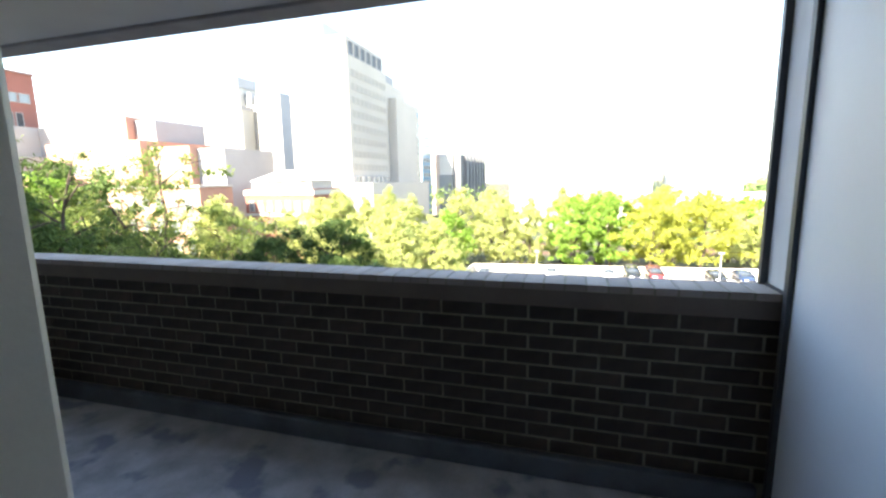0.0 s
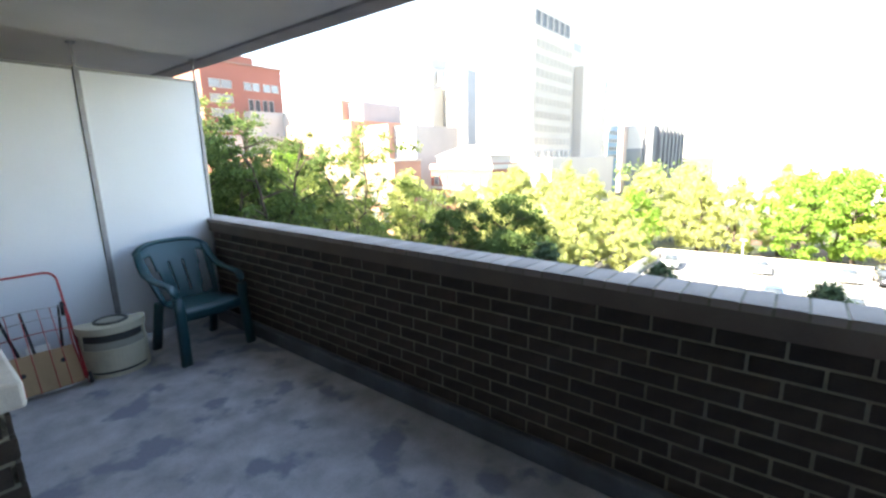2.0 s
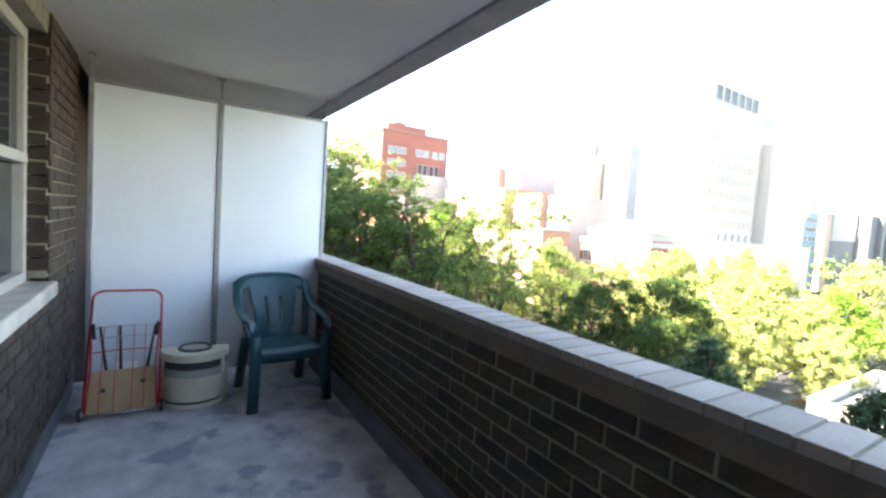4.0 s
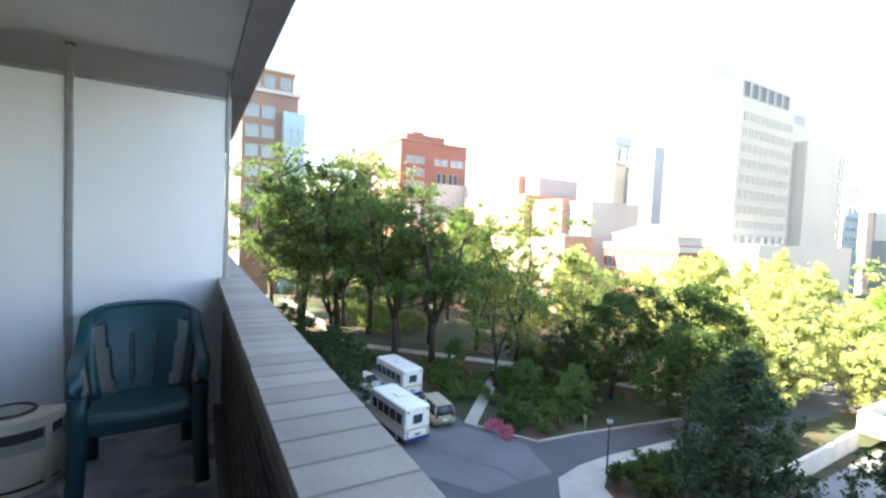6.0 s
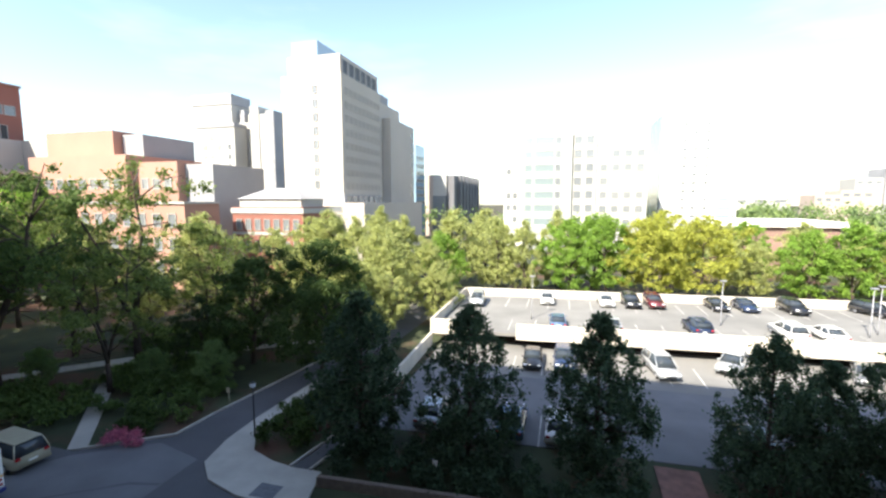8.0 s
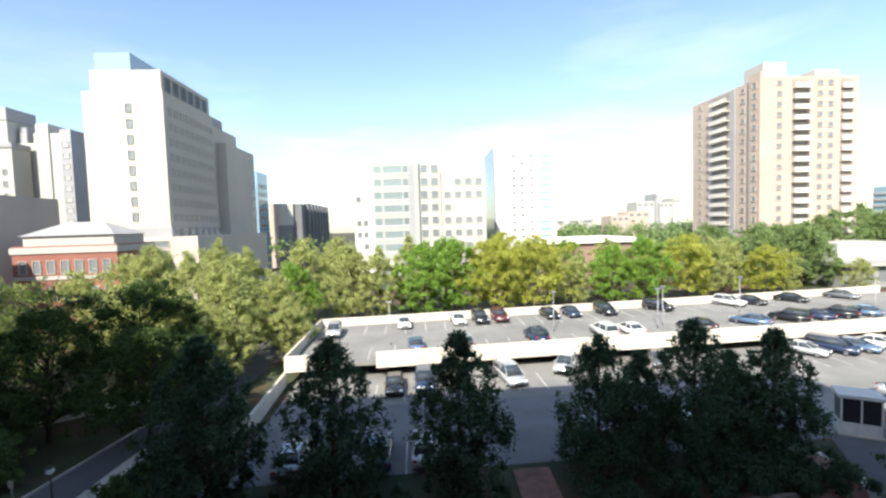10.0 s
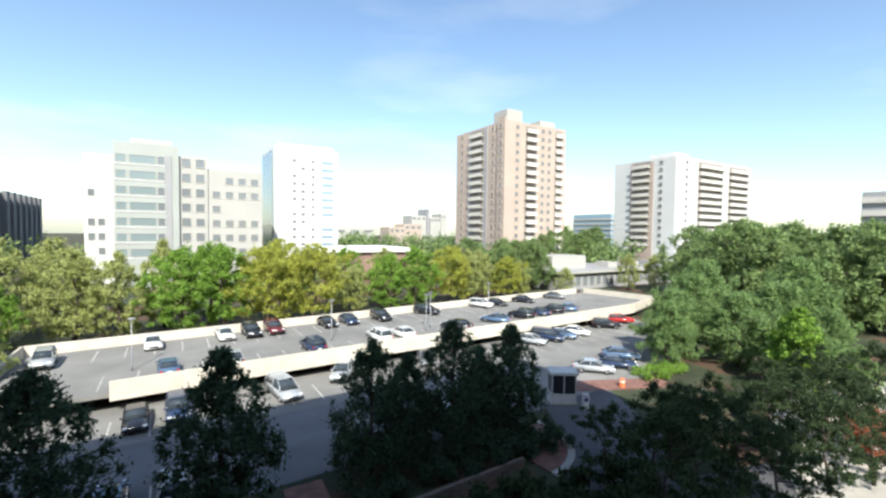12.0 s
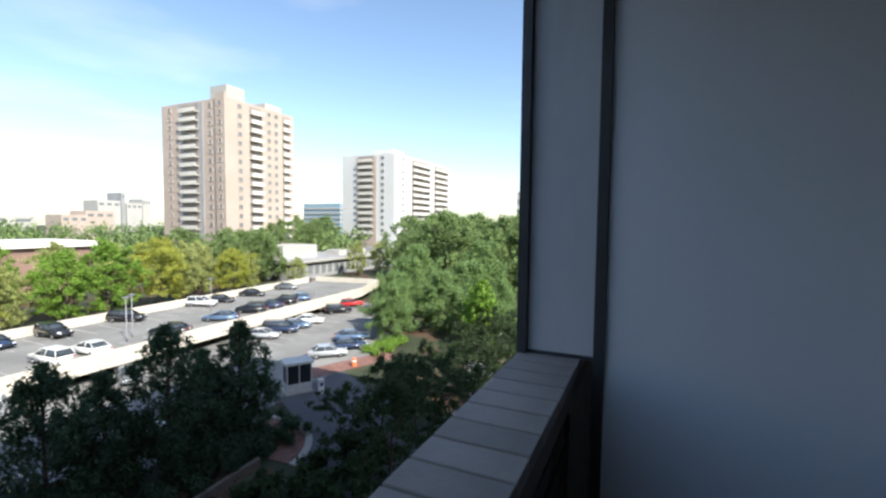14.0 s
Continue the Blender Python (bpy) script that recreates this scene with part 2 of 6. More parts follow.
tagged(outer_wall(), "dark red brick building wall behind the balcony", "wall", **structure)
room = empty("wall_room", label="plain painted walls of the room behind", category="wall", kind="structure")
for b in ((2.5, 2.6, -5.3, WALL - 0.27, 0, 2.6), (LEN + 0.35, LEN + 0.45, -5.3, WALL - 0.27, 0, 2.6), (2.6, LEN + 0.35, -5.3, -5.2, 0, 2.6), (2.5, LEN + 0.45, -5.3, WALL - 0.27, 2.6, 2.7)):
    boxpart("wall_panel", b, M_CEIL, room)
block = empty("wall_block", label="the tall apartment block that the balcony belongs to, with an added unseen rooftop mass to cast shade", category="building", kind="structure")
# ends and height set for the shadow; last box is an added, unseen shade caster
for b in ((-68, -6.0, -17, 0.2, GROUND, 26.2), (LEN + 3, 23, -17, 0.2, GROUND, 26.2), (-6.0, LEN + 3, -17, 0.2, CEIL + 0.2, 26.2), (-6.0, LEN + 3, -17, 0.19, GROUND, -0.2), (-6.0, LEN + 3, -17, -5.3, -0.2, CEIL + 0.2),
          (-6.0, 0.5, -5.3, WALL - 0.3, -0.2, CEIL + 0.2), (-44, -36, -16, 0.0, 26.2, 36.5)):
    boxpart("wall_mass", b, M_BRICK, block)


def screen(name, x, side, label, end=0.005):
    """A white privacy screen of two panels between grey posts; side: where its balcony lies."""
    s = empty(name, (x, 0, 0), label, "privacy screen")
    t = -0.02 * side
    lo, hi = min(0, t), max(0, t)
    for y0, y1 in ((-1.72, -0.90), (-0.855, end)):
        boxpart("panel", (lo, hi, y0, y1, 0.06, 2.345), M_PANEL, s)
        boxpart("top_rail", (lo - 0.006, hi + 0.006, y0, y1, 2.347, 2.365), M_POST, s)
    for y0, w in ((-1.755, 0.035), (-0.897, 0.04), (end + 0.003, 0.03)):
        bm = bmesh.new()
        box(bm, lo - 0.012, hi + 0.012, y0, y0 + w, 0.0, 2.37, bevel=0.004)
        box(bm, lo + 0.002, hi - 0.002, y0 + w * 0.3, y0 + w * 0.7, 2.37, CEIL - 0.012)
        box(bm, lo - 0.02, hi + 0.02, y0 - 0.006, y0 + w + 0.006, CEIL - 0.012, CEIL - 0.001)
        for k in range(5):
            z = 0.4 + k * 0.43
            bmesh.ops.create_uvsphere(bm, u_segments=6, v_segments=4, radius=0.009, matrix=Matrix.Translation((hi + 0.012 if side > 0 else lo - 0.012, y0 + w / 2, z)))
        part("post", bm, M_POST, s)
    return s


left_screen = screen("privacy_screen", 0.0, 1, "white panelled privacy screen with grey riveted metal posts")
right_screen = screen("privacy_screen", LEN + 0.03, -1, "white privacy screen with a strip standing on the coping", -0.105)
boxpart("strip", (0.0, 0.02, -0.068, 0.155, TOP + 0.012, CEIL - 0.07), M_STRIP, right_screen, "weathered grey-white strip")
boxpart("joint_channel", (-0.022, 0.02, -0.104, -0.07, 0.01, CEIL - 0.062), M_DARK, right_screen, "dark metal joint channel")
boxpart("foot_seal", (-0.012, 0.03, -0.068, 0.155, TOP + 0.001, TOP + 0.012), M_DARK, right_screen, "dark seal at the strip's foot")
boxpart("edge_channel", (-0.03, 0.035, 0.157, 0.19, TOP + 0.003, CEIL - 0.062), M_DARK, right_screen, "dark metal edge channel")

# window with its sill, recessed in the wall
sill = tagged(boxpart("sill_stone", (0.73, 2.80, WALL - 0.16, WALL + 0.04, 0.885, 0.975), M_SILL, bevel=0.012), "thick weathered stone window sill", "window sill", **structure)
window = empty("window_1", label="old painted sash window beside the balcony door", category="window", kind="structure")
wy0, wy1 = WALL - 0.18, WALL - 0.10
for k in range(2):
    x0 = 0.755 + k * 1.015
    x1 = x0 + 1.01
    bm = bmesh.new()
    for b in ((x0, x0 + 0.06, wy0, wy1, 0.977, 2.42), (x1 - 0.06, x1, wy0, wy1, 0.977, 2.42), (x0 + 0.06, x1 - 0.06, wy0, wy1, 0.977, 1.04), (x0 + 0.06, x1 - 0.06, wy0, wy1, 2.35, 2.42), (x0 + 0.06, x1 - 0.06, wy0 + 0.01, wy1 + 0.015, 1.66, 1.72)):
        box(bm, *b, bevel=0.006)
    fr = part("window_frame", bm, M_FRAME, window)
    boxpart("pane", (x0 + 0.06, x1 - 0.06, wy0 + 0.02, wy0 + 0.028, 1.04, 1.66), M_GLASSDARK, window)
    boxpart("pane", (x0 + 0.06, x1 - 0.06, wy0 + 0.04, wy0 + 0.048, 1.72, 2.35), M_GLASSDARK, window)
door = empty("door_1", label="pale painted balcony door frame, open", category="door", kind="structure")
for b in ((2.80, 2.87, WALL - 0.22, WALL - 0.10, 0.0, 2.42), (4.08, 4.165, WALL - 0.225, WALL - 0.145, 0.0, 2.42), (5.17, 5.25, WALL - 0.22, WALL - 0.10, 0.0, 2.42), (4.165, 5.17, WALL - 0.22, WALL - 0.10, 2.36, 2.42), (2.87, 4.08, WALL - 0.22, WALL - 0.10, 0.0, 0.12), (2.87, 4.08, WALL - 0.22, WALL - 0.10, 2.34, 2.42)):
    boxpart("door_frame", b, M_FRAME, door, bevel=0.008)
boxpart("pane", (2.87, 4.08, WALL - 0.17, WALL - 0.162, 0.12, 2.34), M_GLASSDARK, door)

# ---- ground ----
DECK = 1.55 - 11.15 * K
ground = tagged(boxpart("ground", (-900, 900, -300, 1500, GROUND - 1.0, GROUND), M_GROUND), "dark planted ground with bark mulch and grass", "ground", **structure)


def sheet(name, poly, z, material, label, category, thick=0.5):
    bm = bmesh.new()
    prism(bm, [site(*p) for p in poly], GROUND - thick, z)
    return tagged(part(name, bm, material), label, category, **structure)


def arc(cx, cy, r, a0, a1, n):
    return [(cx + r * math.cos(radians(a0 + (a1 - a0) * i / n)), cy + r * math.sin(radians(a0 + (a1 - a0) * i / n))) for i in range(n + 1)]


# the drive in front of the block and the lane that leads up beside the lot
sheet("road", [(-60, 1.5), (36, 1.5), (36, 10), (24, 13.0), (8.0, 14.2), (-5.2, 14.2), (-7.5, 15.0), (-10.8, 16.6), (-12.6, 20), (-10.5, 30), (-9, 60), (-13, 60), (-14.2, 30), (-15.6, 20.5), (-15.9, 17.6), (-19.5, 15.2), (-31, 15.4), (-60, 8.5)],
      GROUND + 0.02, M_ASPHALT, "dark asphalt drive with a lane leading away", "road")
sheet("road_patch", [(-21.6, 11.6), (-17.2, 8.9), (-12.9, 12.0), (-12.9, 16.3), (-15.9, 17.0), (-19.2, 14.9)], GROUND + 0.028, M_ASPHALT2, "paler concrete patch in the asphalt drive", "road")
sheet("road_seam", [(-17.4, 12.0), (-17.2, 12.0), (-14.3, 13.9), (-13.0, 14.2), (-13.0, 14.35), (-14.4, 14.05)], GROUND + 0.0295, M_ASPHALT, "dark tar seam across the paler patch", "road")
sheet("pavement_corner", [(-6.0, 14.9), (-6.5, 16.9), (-7.9, 16.85), (-9.2, 17.05), (-10.7, 17.6), (-11.55, 18.8), (-11.9, 22.2), (-11.7, 26.0), (-12.4, 26.0), (-12.8, 20.4), (-12.75, 18.1), (-12.3, 16.1), (-11.1, 15.05), (-9.2, 14.5), (-7.9, 14.4)],
      GROUND + 0.14, M_CONC, "pale concrete pavement corner with a dropped kerb", "pavement")
sheet("pavement_ramp", [(-8.6, 14.6), (-7.5, 14.6), (-7.5, 15.5), (-8.6, 15.5)], GROUND + 0.146, M_CURB, "grey tactile plate in the pavement", "pavement")
sheet("pavement_side", [(-8.1, 16.95), (-7.2, 16.95), (-6.3, 21.6), (-7.1, 21.6)], GROUND + 0.04, M_ASPHALT, "short dark path from the corner to the parking lot", "path")
for dx in (-0.13, 0.92):
    sheet("trim_side_kerb", [(-8.1 + dx, 16.95), (-7.98 + dx, 16.95), (-7.0 + dx, 21.6), (-7.12 + dx, 21.6)], GROUND + 0.16, M_CONC, "pale kerb beside the short path", "kerb")
sheet("pavement_path", [(-19.9, 15.2), (-19.0, 15.5), (-28.8, 25.4), (-29.8, 25.0)], GROUND + 0.05, M_CONC, "narrow pale concrete garden path", "path")
sheet("pavement_walk", [(-70, 11.5), (-40, 13.9), (-29, 24.9), (-16, 34.2), (-16, 35.4), (-29.5, 26.2), (-40.6, 15.2), (-70, 12.9)], GROUND + 0.04, M_CONC, "pale walkway along the park trees", "path")
sheet("pavement_bed", [(-22.5, 6.0), (-13.5, 6.0), (-12.8, 7.0), (-13.5, 8.1), (-22.5, 8.4)], GROUND + 0.16, M_PAVER, "red brick paved strip by the drive", "pavement")
sheet("trim_bed_kerb", [(-22.6, 8.42), (-13.4, 8.12), (-12.6, 7.0), (-13.4, 5.9), (-13.2, 5.9), (-12.3, 7.0), (-13.2, 8.34), (-22.6, 8.64)], GROUND + 0.18, M_CONC, "pale kerb round the paved strip", "kerb")
kerb = empty("trim_kerb", label="pale concrete kerb along the drive", category="kerb", kind="structure")
line = [(-15.75, 17.75), (-15.5, 20.6), (-14.1, 30), (-12.9, 60)]
for a_, c_ in zip([(-19.3, 15.35)] + line, line):
    (ax, ay), (cx, cy) = site(*a_), site(*c_)
    d = Vector((cx - ax, cy - ay, 0))
    n = Vector((-d.y, d.x, 0)).normalized() * 0.16
    bm = bmesh.new()
    prism(bm, [(ax, ay), (cx, cy), (cx + n.x, cy + n.y), (ax + n.x, ay + n.y)], GROUND - 0.2, GROUND + 0.15)
    part("kerb_stone", bm, M_CONC, kerb)
# the lower lot, its entrance drive and the walk to it
sheet("road_lot", [(-6.2, 21.5), (34, 23.0), (46, 24), (60, 34), (62, 41), (-6.2, 38)], GROUND + 0.03, M_DECK, "sunlit asphalt of the lower parking lot", "road")
# darker asphalt laid over the near lot to deepen the shade on it
sheet("road_lot_lane", [(-6.2, 21.5), (27, 22.7), (26, 31.0), (-6.2, 30.6)], GROUND + 0.0315, M_ASPHALT2, "darker asphalt sheet over the near lower lot, toned for the shade there", "road")
sheet("road_entrance", [(18, 12.8), (24, 11.5), (30, 16), (34, 23.2), (27, 23.2), (24, 18)], GROUND + 0.034, M_ASPHALT, "dark asphalt entrance drive by the booth", "road")
sheet("pavement_bricks", [(8.2, 14.2), (9.9, 14.2), (10.3, 21.6), (8.4, 21.6)], GROUND + 0.06, M_PAVER, "red brick walk between the hedges", "pavement")
sheet("pavement_island", arc(20.4, 20.2, 4.4, -85, 15, 14) + arc(20.4, 20.2, 4.0, 15, -85, 14), GROUND + 0.12, M_CONC, "curved pale kerb by the entrance drive", "kerb")
sheet("pavement_island_bed", arc(20.4, 20.2, 3.98, -85, 15, 14) + arc(20.4, 20.2, 2.6, 15, -85, 14), GROUND + 0.10, M_PAVER, "red paved border round the planted island", "pavement")
sheet("pavement_right", [(25, 5.5), (48, 2), (58, 14), (44, 16), (35, 12), (30, 9)], GROUND + 0.05, M_CONC, "sunlit pale forecourt behind the trees", "pavement")

for p0, p1 in (((-6.2, 16.0), (8.2, 16.8)), ((10.3, 16.9), (20.0, 17.4))):
    wall_bm = bmesh.new()
    prism(wall_bm, [site(*p0), site(*p1), site(p1[0], p1[1] + 0.24), site(p0[0], p0[1] + 0.24)], GROUND, GROUND + 0.6)
    bmesh.ops.bevel(wall_bm, geom=[e for e in wall_bm.edges if min(v.co.z for v in e.verts) > GROUND + 0.5], offset=0.03, segments=2, affect="EDGES")
    tagged(part("wall_garden", wall_bm, M_BAND), "low concrete garden wall in front of the hedge", "wall", **structure)

# ---- the upper parking deck ----
deck_bm = bmesh.new()
prism(deck_bm, [site(*p) for p in ((-6.8, 36.2), (0.3, 36.5), (62, 40.8), (71.9, 44.2), (69.9, 57), (68, 56.9), (-6.9, 50.3))], DECK - 0.35, DECK)
deck = tagged(part("wall_deck", deck_bm, M_DECK, None), "upper parking deck of worn grey asphalt", "parking deck", **structure)
M_LOTWALL = mat("lot_wall", (0.55, 0.505, 0.43), 0.85, var=0.1, scale=0.8, fine=12, bump=0.2)


def lot_wall(name, x0, y0, x1, y1, z0, z1, w=0.25):
    (x0, y0), (x1, y1) = site(x0, y0), site(x1, y1)
    d = Vector((x1 - x0, y1 - y0, 0))
    n = Vector((-d.y, d.x, 0)).normalized() * w
    bm = bmesh.new()
    prism(bm, [(x0, y0), (x1, y1), (x1 + n.x, y1 + n.y), (x0 + n.x, y0 + n.y)], z0, z1)
    return tagged(part(name, bm, M_LOTWALL), "pale concrete parapet wall of the parking deck", "wall", **structure)


lot_wall("wall_lot_front", 0.3, 36.3, 62, 40.6, DECK - 0.62, DECK + 1.08)
lot_wall("wall_lot_stub", -6.9, 36.0, -3.6, 36.2, DECK - 0.52, DECK + 1.14)
lot_wall("wall_lot_left", -6.9, 36.0, -7.0, 50.4, DECK - 0.52, DECK + 1.14)
lot_wall("wall_lot_back", -7.0, 50.4, 68, 57.0, DECK - 0.52, DECK + 1.14)
lot_wall("wall_lot_end", 72, 44.0, 70, 57.0, DECK - 0.52, DECK + 1.14)
lot_wall("wall_lot_right", 62, 40.6, 72, 44.0, DECK - 0.52, DECK + 1.14)
lot_wall("wall_ramp", -6.6, 24.0, -6.9, 36.0, GROUND, GROUND + 1.4)
sup = empty("wall_supports", label="concrete columns under the parking deck", category="column", kind="structure")
for k in range(9):
    cx, cy = site(1 + k * 7.4, 41.5)
    boxpart("column", (cx, cx + 0.45, cy, cy + 0.45, GROUND, DECK - 0.352), M_LOTWALL, sup)
boxpart("back_wall", (site(-6.5, 0)[0], site(72, 0)[0], site(0, 50)[1], site(0, 50)[1] + 0.3, GROUND, DECK - 0.352), M_BRICK, sup)

M_LINE = mat("worn_line_paint", (0.40, 0.39, 0.37), 0.8, var=0.3, scale=2, fine=20)


# painted bay lines
def bay_lines(name, xs, y0f, length, z):
    e = empty(name, label="white painted parking bay lines", category="road marking", kind="structure")
    for x in xs:
        x, y = site(x, y0f(x))
        boxpart("line", (x - 0.06, x + 0.06, y, y + length, z, z + 0.005), M_LINE, e)
    return e


bay_lines("road_marking_back", [-4 + 2.17 * k for k in range(33)], lambda x: 45.9 + x * 0.085, 5.0, DECK + 0.003)
bay_lines("road_marking_front", [-0.5 + 2.17 * k for k in range(28)], lambda x: 37.4 + x * 0.075, 4.8, DECK + 0.003)
bay_lines("road_marking_lower", [0.5 + 2.17 * k for k in range(25)], lambda x: 31.2 + x * 0.06, 4.6, GROUND + 0.033)
bay_lines("road_marking_near", [-3.5 + 2.17 * k for k in range(5)] + [12.5, 15.2, 18], lambda x: 21.8, 4.4, GROUND + 0.033)

# ---- far buildings ----
M_BEIGE = mat("beige_concrete", (0.435, 0.392, 0.348), 0.85, var=0.06, scale=0.08, fine=2.0, bump=0.0)
M_PALE = mat("white_render", (0.38, 0.37, 0.345), 0.8, var=0.05, scale=0.08, fine=2.0, bump=0.0)
M_PALE2 = mat("white_tower_render", (0.55, 0.55, 0.54), 0.8, var=0.04, scale=0.08, fine=2.0, bump=0.0)
M_TAN = mat("tan_brick", (0.40, 0.325, 0.275), 0.85, var=0.08, scale=0.1, fine=3.0, bump=0.0)
M_REDB = mat("red_brick_far", (0.25, 0.10, 0.075), 0.85, var=0.1, scale=0.1, fine=3.0, bump=0.0)
M_BROWNB = mat("brown_brick_far", (0.23, 0.145, 0.115), 0.85, var=0.12, scale=0.1, fine=3.0, bump=0.0)
M_SALMON = mat("salmon_brick", (0.37, 0.205, 0.155), 0.85, var=0.1, scale=0.1, fine=3.0, bump=0.0)
M_CLAD = mat("dark_cladding", (0.13, 0.13, 0.14), 0.7, var=0.1, scale=0.1, fine=3.0, bump=0.0)
M_GREY = mat("grey_cladding", (0.28, 0.28, 0.29), 0.7, var=0.1, scale=0.1, fine=3.0, bump=0.0)
M_WIN = glass_mat("far_window", (0.17, 0.185, 0.195), 0.12)
M_WINSOFT = glass_mat("far_window_soft", (0.345, 0.31, 0.27), 0.45)
M_WINTEAL = glass_mat("far_glass_teal", (0.20, 0.245, 0.25), 0.15)
M_OFFICE = mat("grey_green_stone", (0.33, 0.345, 0.325), 0.8, var=0.06, scale=0.08, fine=2.0, bump=0.0)
M_WINBLUE = glass_mat("far_glass_blue", (0.22, 0.32, 0.40), 0.1)
# colour of the flat balcony backs, darkened to stand in for shade inside
M_RECESS_SHADE = mat("balcony_recess_shade", (0.27, 0.24, 0.215), 0.8, var=0.15, scale=0.5, fine=3, bump=0.0)
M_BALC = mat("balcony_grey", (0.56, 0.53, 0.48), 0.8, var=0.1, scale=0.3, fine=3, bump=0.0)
window_meshes = {}


def window_mesh(w, h, frame_m, glass_m, bar=True):
    """One window: a frame that stands proud with its pane set back."""
    key = (round(w, 2), round(h, 2), frame_m.name, glass_m.name, bar)
    if key not in window_meshes:
        bm = bmesh.new()
        f = min(0.14, w * 0.09)
        o = [bm.verts.new(p) for p in ((-w / 2 - f, 0.05, -f), (w / 2 + f, 0.05, -f), (w / 2 + f, 0.05, h + f), (-w / 2 - f, 0.05, h + f))]
        p1 = [bm.verts.new((v.co.x, -0.14, v.co.z)) for v in o]
        q1 = [bm.verts.new((x, -0.14, z)) for x, z in ((-w / 2, 0), (w / 2, 0), (w / 2, h), (-w / 2, h))]
        q2 = [bm.verts.new((v.co.x, -0.02, v.co.z)) for v in q1]
        for a, b in ((o, p1), (p1, q1), (q1, q2)):
            for k in range(4):
                bm.faces.new((a[k], a[(k + 1) % 4], b[(k + 1) % 4], b[k]))
        g = bm.faces.new(q2)
        g.material_index = 1
        bmesh.ops.recalc_face_normals(bm, faces=bm.faces)
        if bm.faces[-1].normal.y > 0:
            bmesh.ops.reverse_faces(bm, faces=bm.faces)
        me = bpy.data.meshes.new("window")
        bm.to_mesh(me)
        bm.free()
        me.materials.append(frame_m)
        me.materials.append(glass_m)
        window_meshes[key] = me
    return window_meshes[key]


def facade(parent, face, u_list, z_list, w, h, frame_m, glass_m=None, bar=True, skip=0.0, seed=1):
    """Windows on one face of a building. face: ('y', plane) looks to -y, ('-x', plane) to -x, ('x', plane) to +x."""
    rnd = random.Random(seed)
    me = window_mesh(w, h, frame_m, glass_m or M_WIN, bar)
    for u in u_list:
        for z in z_list:
            if rnd.random() < skip:
                continue
            ob = new("window", me)
            ob.parent = parent
            k, p = face
            ob.matrix_basis = pose(u, p, z) if k == "y" else pose(p, u, z, 0, 0, -90) if k == "-x" else pose(p, u, z, 0, 0, 90)


def spread(a, b, n):
    return [a + (b - a) * (i + 0.5) / n for i in range(n)]


def block_of(name, label, boxes, category="building"):
    """boxes: (part name, x0, x1, y0, y1, z0, z1, material)."""
    e = empty(name, (0, 0, 0), label, category)
    for n, x0, x1, y0, y1, z0, z1, m in boxes:
        boxpart(n, (x0, x1, y0, y1, z0, z1), m, e)
    return e


# tall beige tower with a podium
tower = block_of("office_tower", "tall beige concrete tower with a stepped top and narrow windows", [
    ("wall", -57, -42.5, 87.4, 108, 2.8, 28.4, M_BEIGE), ("upper_storey", -56, -43.2, 88.4, 108, 28.4, 32.6, M_BEIGE),
    ("glass_penthouse", -56, -49.5, 90, 104, 32.6, 36.4, M_WINBLUE), ("podium", -60, -37.4, 86.8, 126, GROUND, 1.0, M_BEIGE),
    ("podium_band", -57.4, -42.2, 87.2, 108, 1.0, 2.8, M_GREY), ("rear_wall", -56, -41.2, 111.5, 130, 1.0, 23.2, M_BEIGE), ("rear_upper", -56, -43.5, 108, 124, 1.0, 27.0, M_BEIGE),
    ("recess", -56, -43.6, 108.0, 111.5, 1.0, 22.0, M_GREY), ("roof_plant", -50, -44.5, 112, 118, 27.0, 29.6, M_GREY)])
facade(tower, ("y", 87.38), [-48.8], [4.2 + 2.9 * k for k in range(8)], 0.9, 1.5, M_GREY, bar=False)
facade(tower, ("y", 86.78), spread(-56, -42.5, 4), [-0.9], 3.0, 1.1, M_BEIGE, bar=False)
facade(tower, ("x", -42.48), spread(88.5, 107.5, 9), [4.0 + 2.9 * k for k in range(8)], 0.95, 1.35, M_BEIGE, M_WINSOFT, bar=False)
facade(tower, ("x", -43.18), spread(89, 107, 6), [29.0], 1.9, 2.6, M_GREY, M_DARK, bar=False)
facade(tower, ("x", -43.58), [109.8], [2.5 + 2.9 * k for k in range(7)], 1.6, 1.5, M_PALE, bar=False)
facade(tower, ("x", -41.18), [128.2], [2.5 + 2.9 * k for k in range(7)], 1.6, 1.5, M_BEIGE, M_WIN, bar=False)
facade(tower, ("x", -42.18), spread(88, 108, 7), [1.25], 2.0, 1.2, M_BEIGE, bar=False)

dark_block = block_of("dark_office_block", "low office block with dark ribbed cladding and a glass corner", [
    ("wall", -39.4, -37.0, 136, 150, GROUND, 9.6, M_TAN), ("clad_wall", -37.0, -30.2, 137, 176, GROUND, 9.4, M_CLAD), ("glass_corner", -36.9, -32.6, 135.6, 140, GROUND, 3.0, M_WIN), ("pale_wall", -36.9, -32.6, 136.2, 140, 3.0, 9.6, M_PALE)])
dark_block.matrix_basis = Matrix.Translation((4, -0.1, 1.55)) @ Matrix.Scale(1.4, 4) @ Matrix.Translation((-4, 0.1, -1.55))   # stands beyond the tower's shadow
for y in spread(141, 176, 7):
    boxpart("rib", (-30.2, -29.2, y - 1.6, y + 0.6, GROUND, 9.8), M_CLAD, dark_block)
blue_far = block_of("blue_glass_tower", "distant blue glass tower", [("wall", -58, -55, 172, 184, GROUND, 24, M_WINBLUE)])
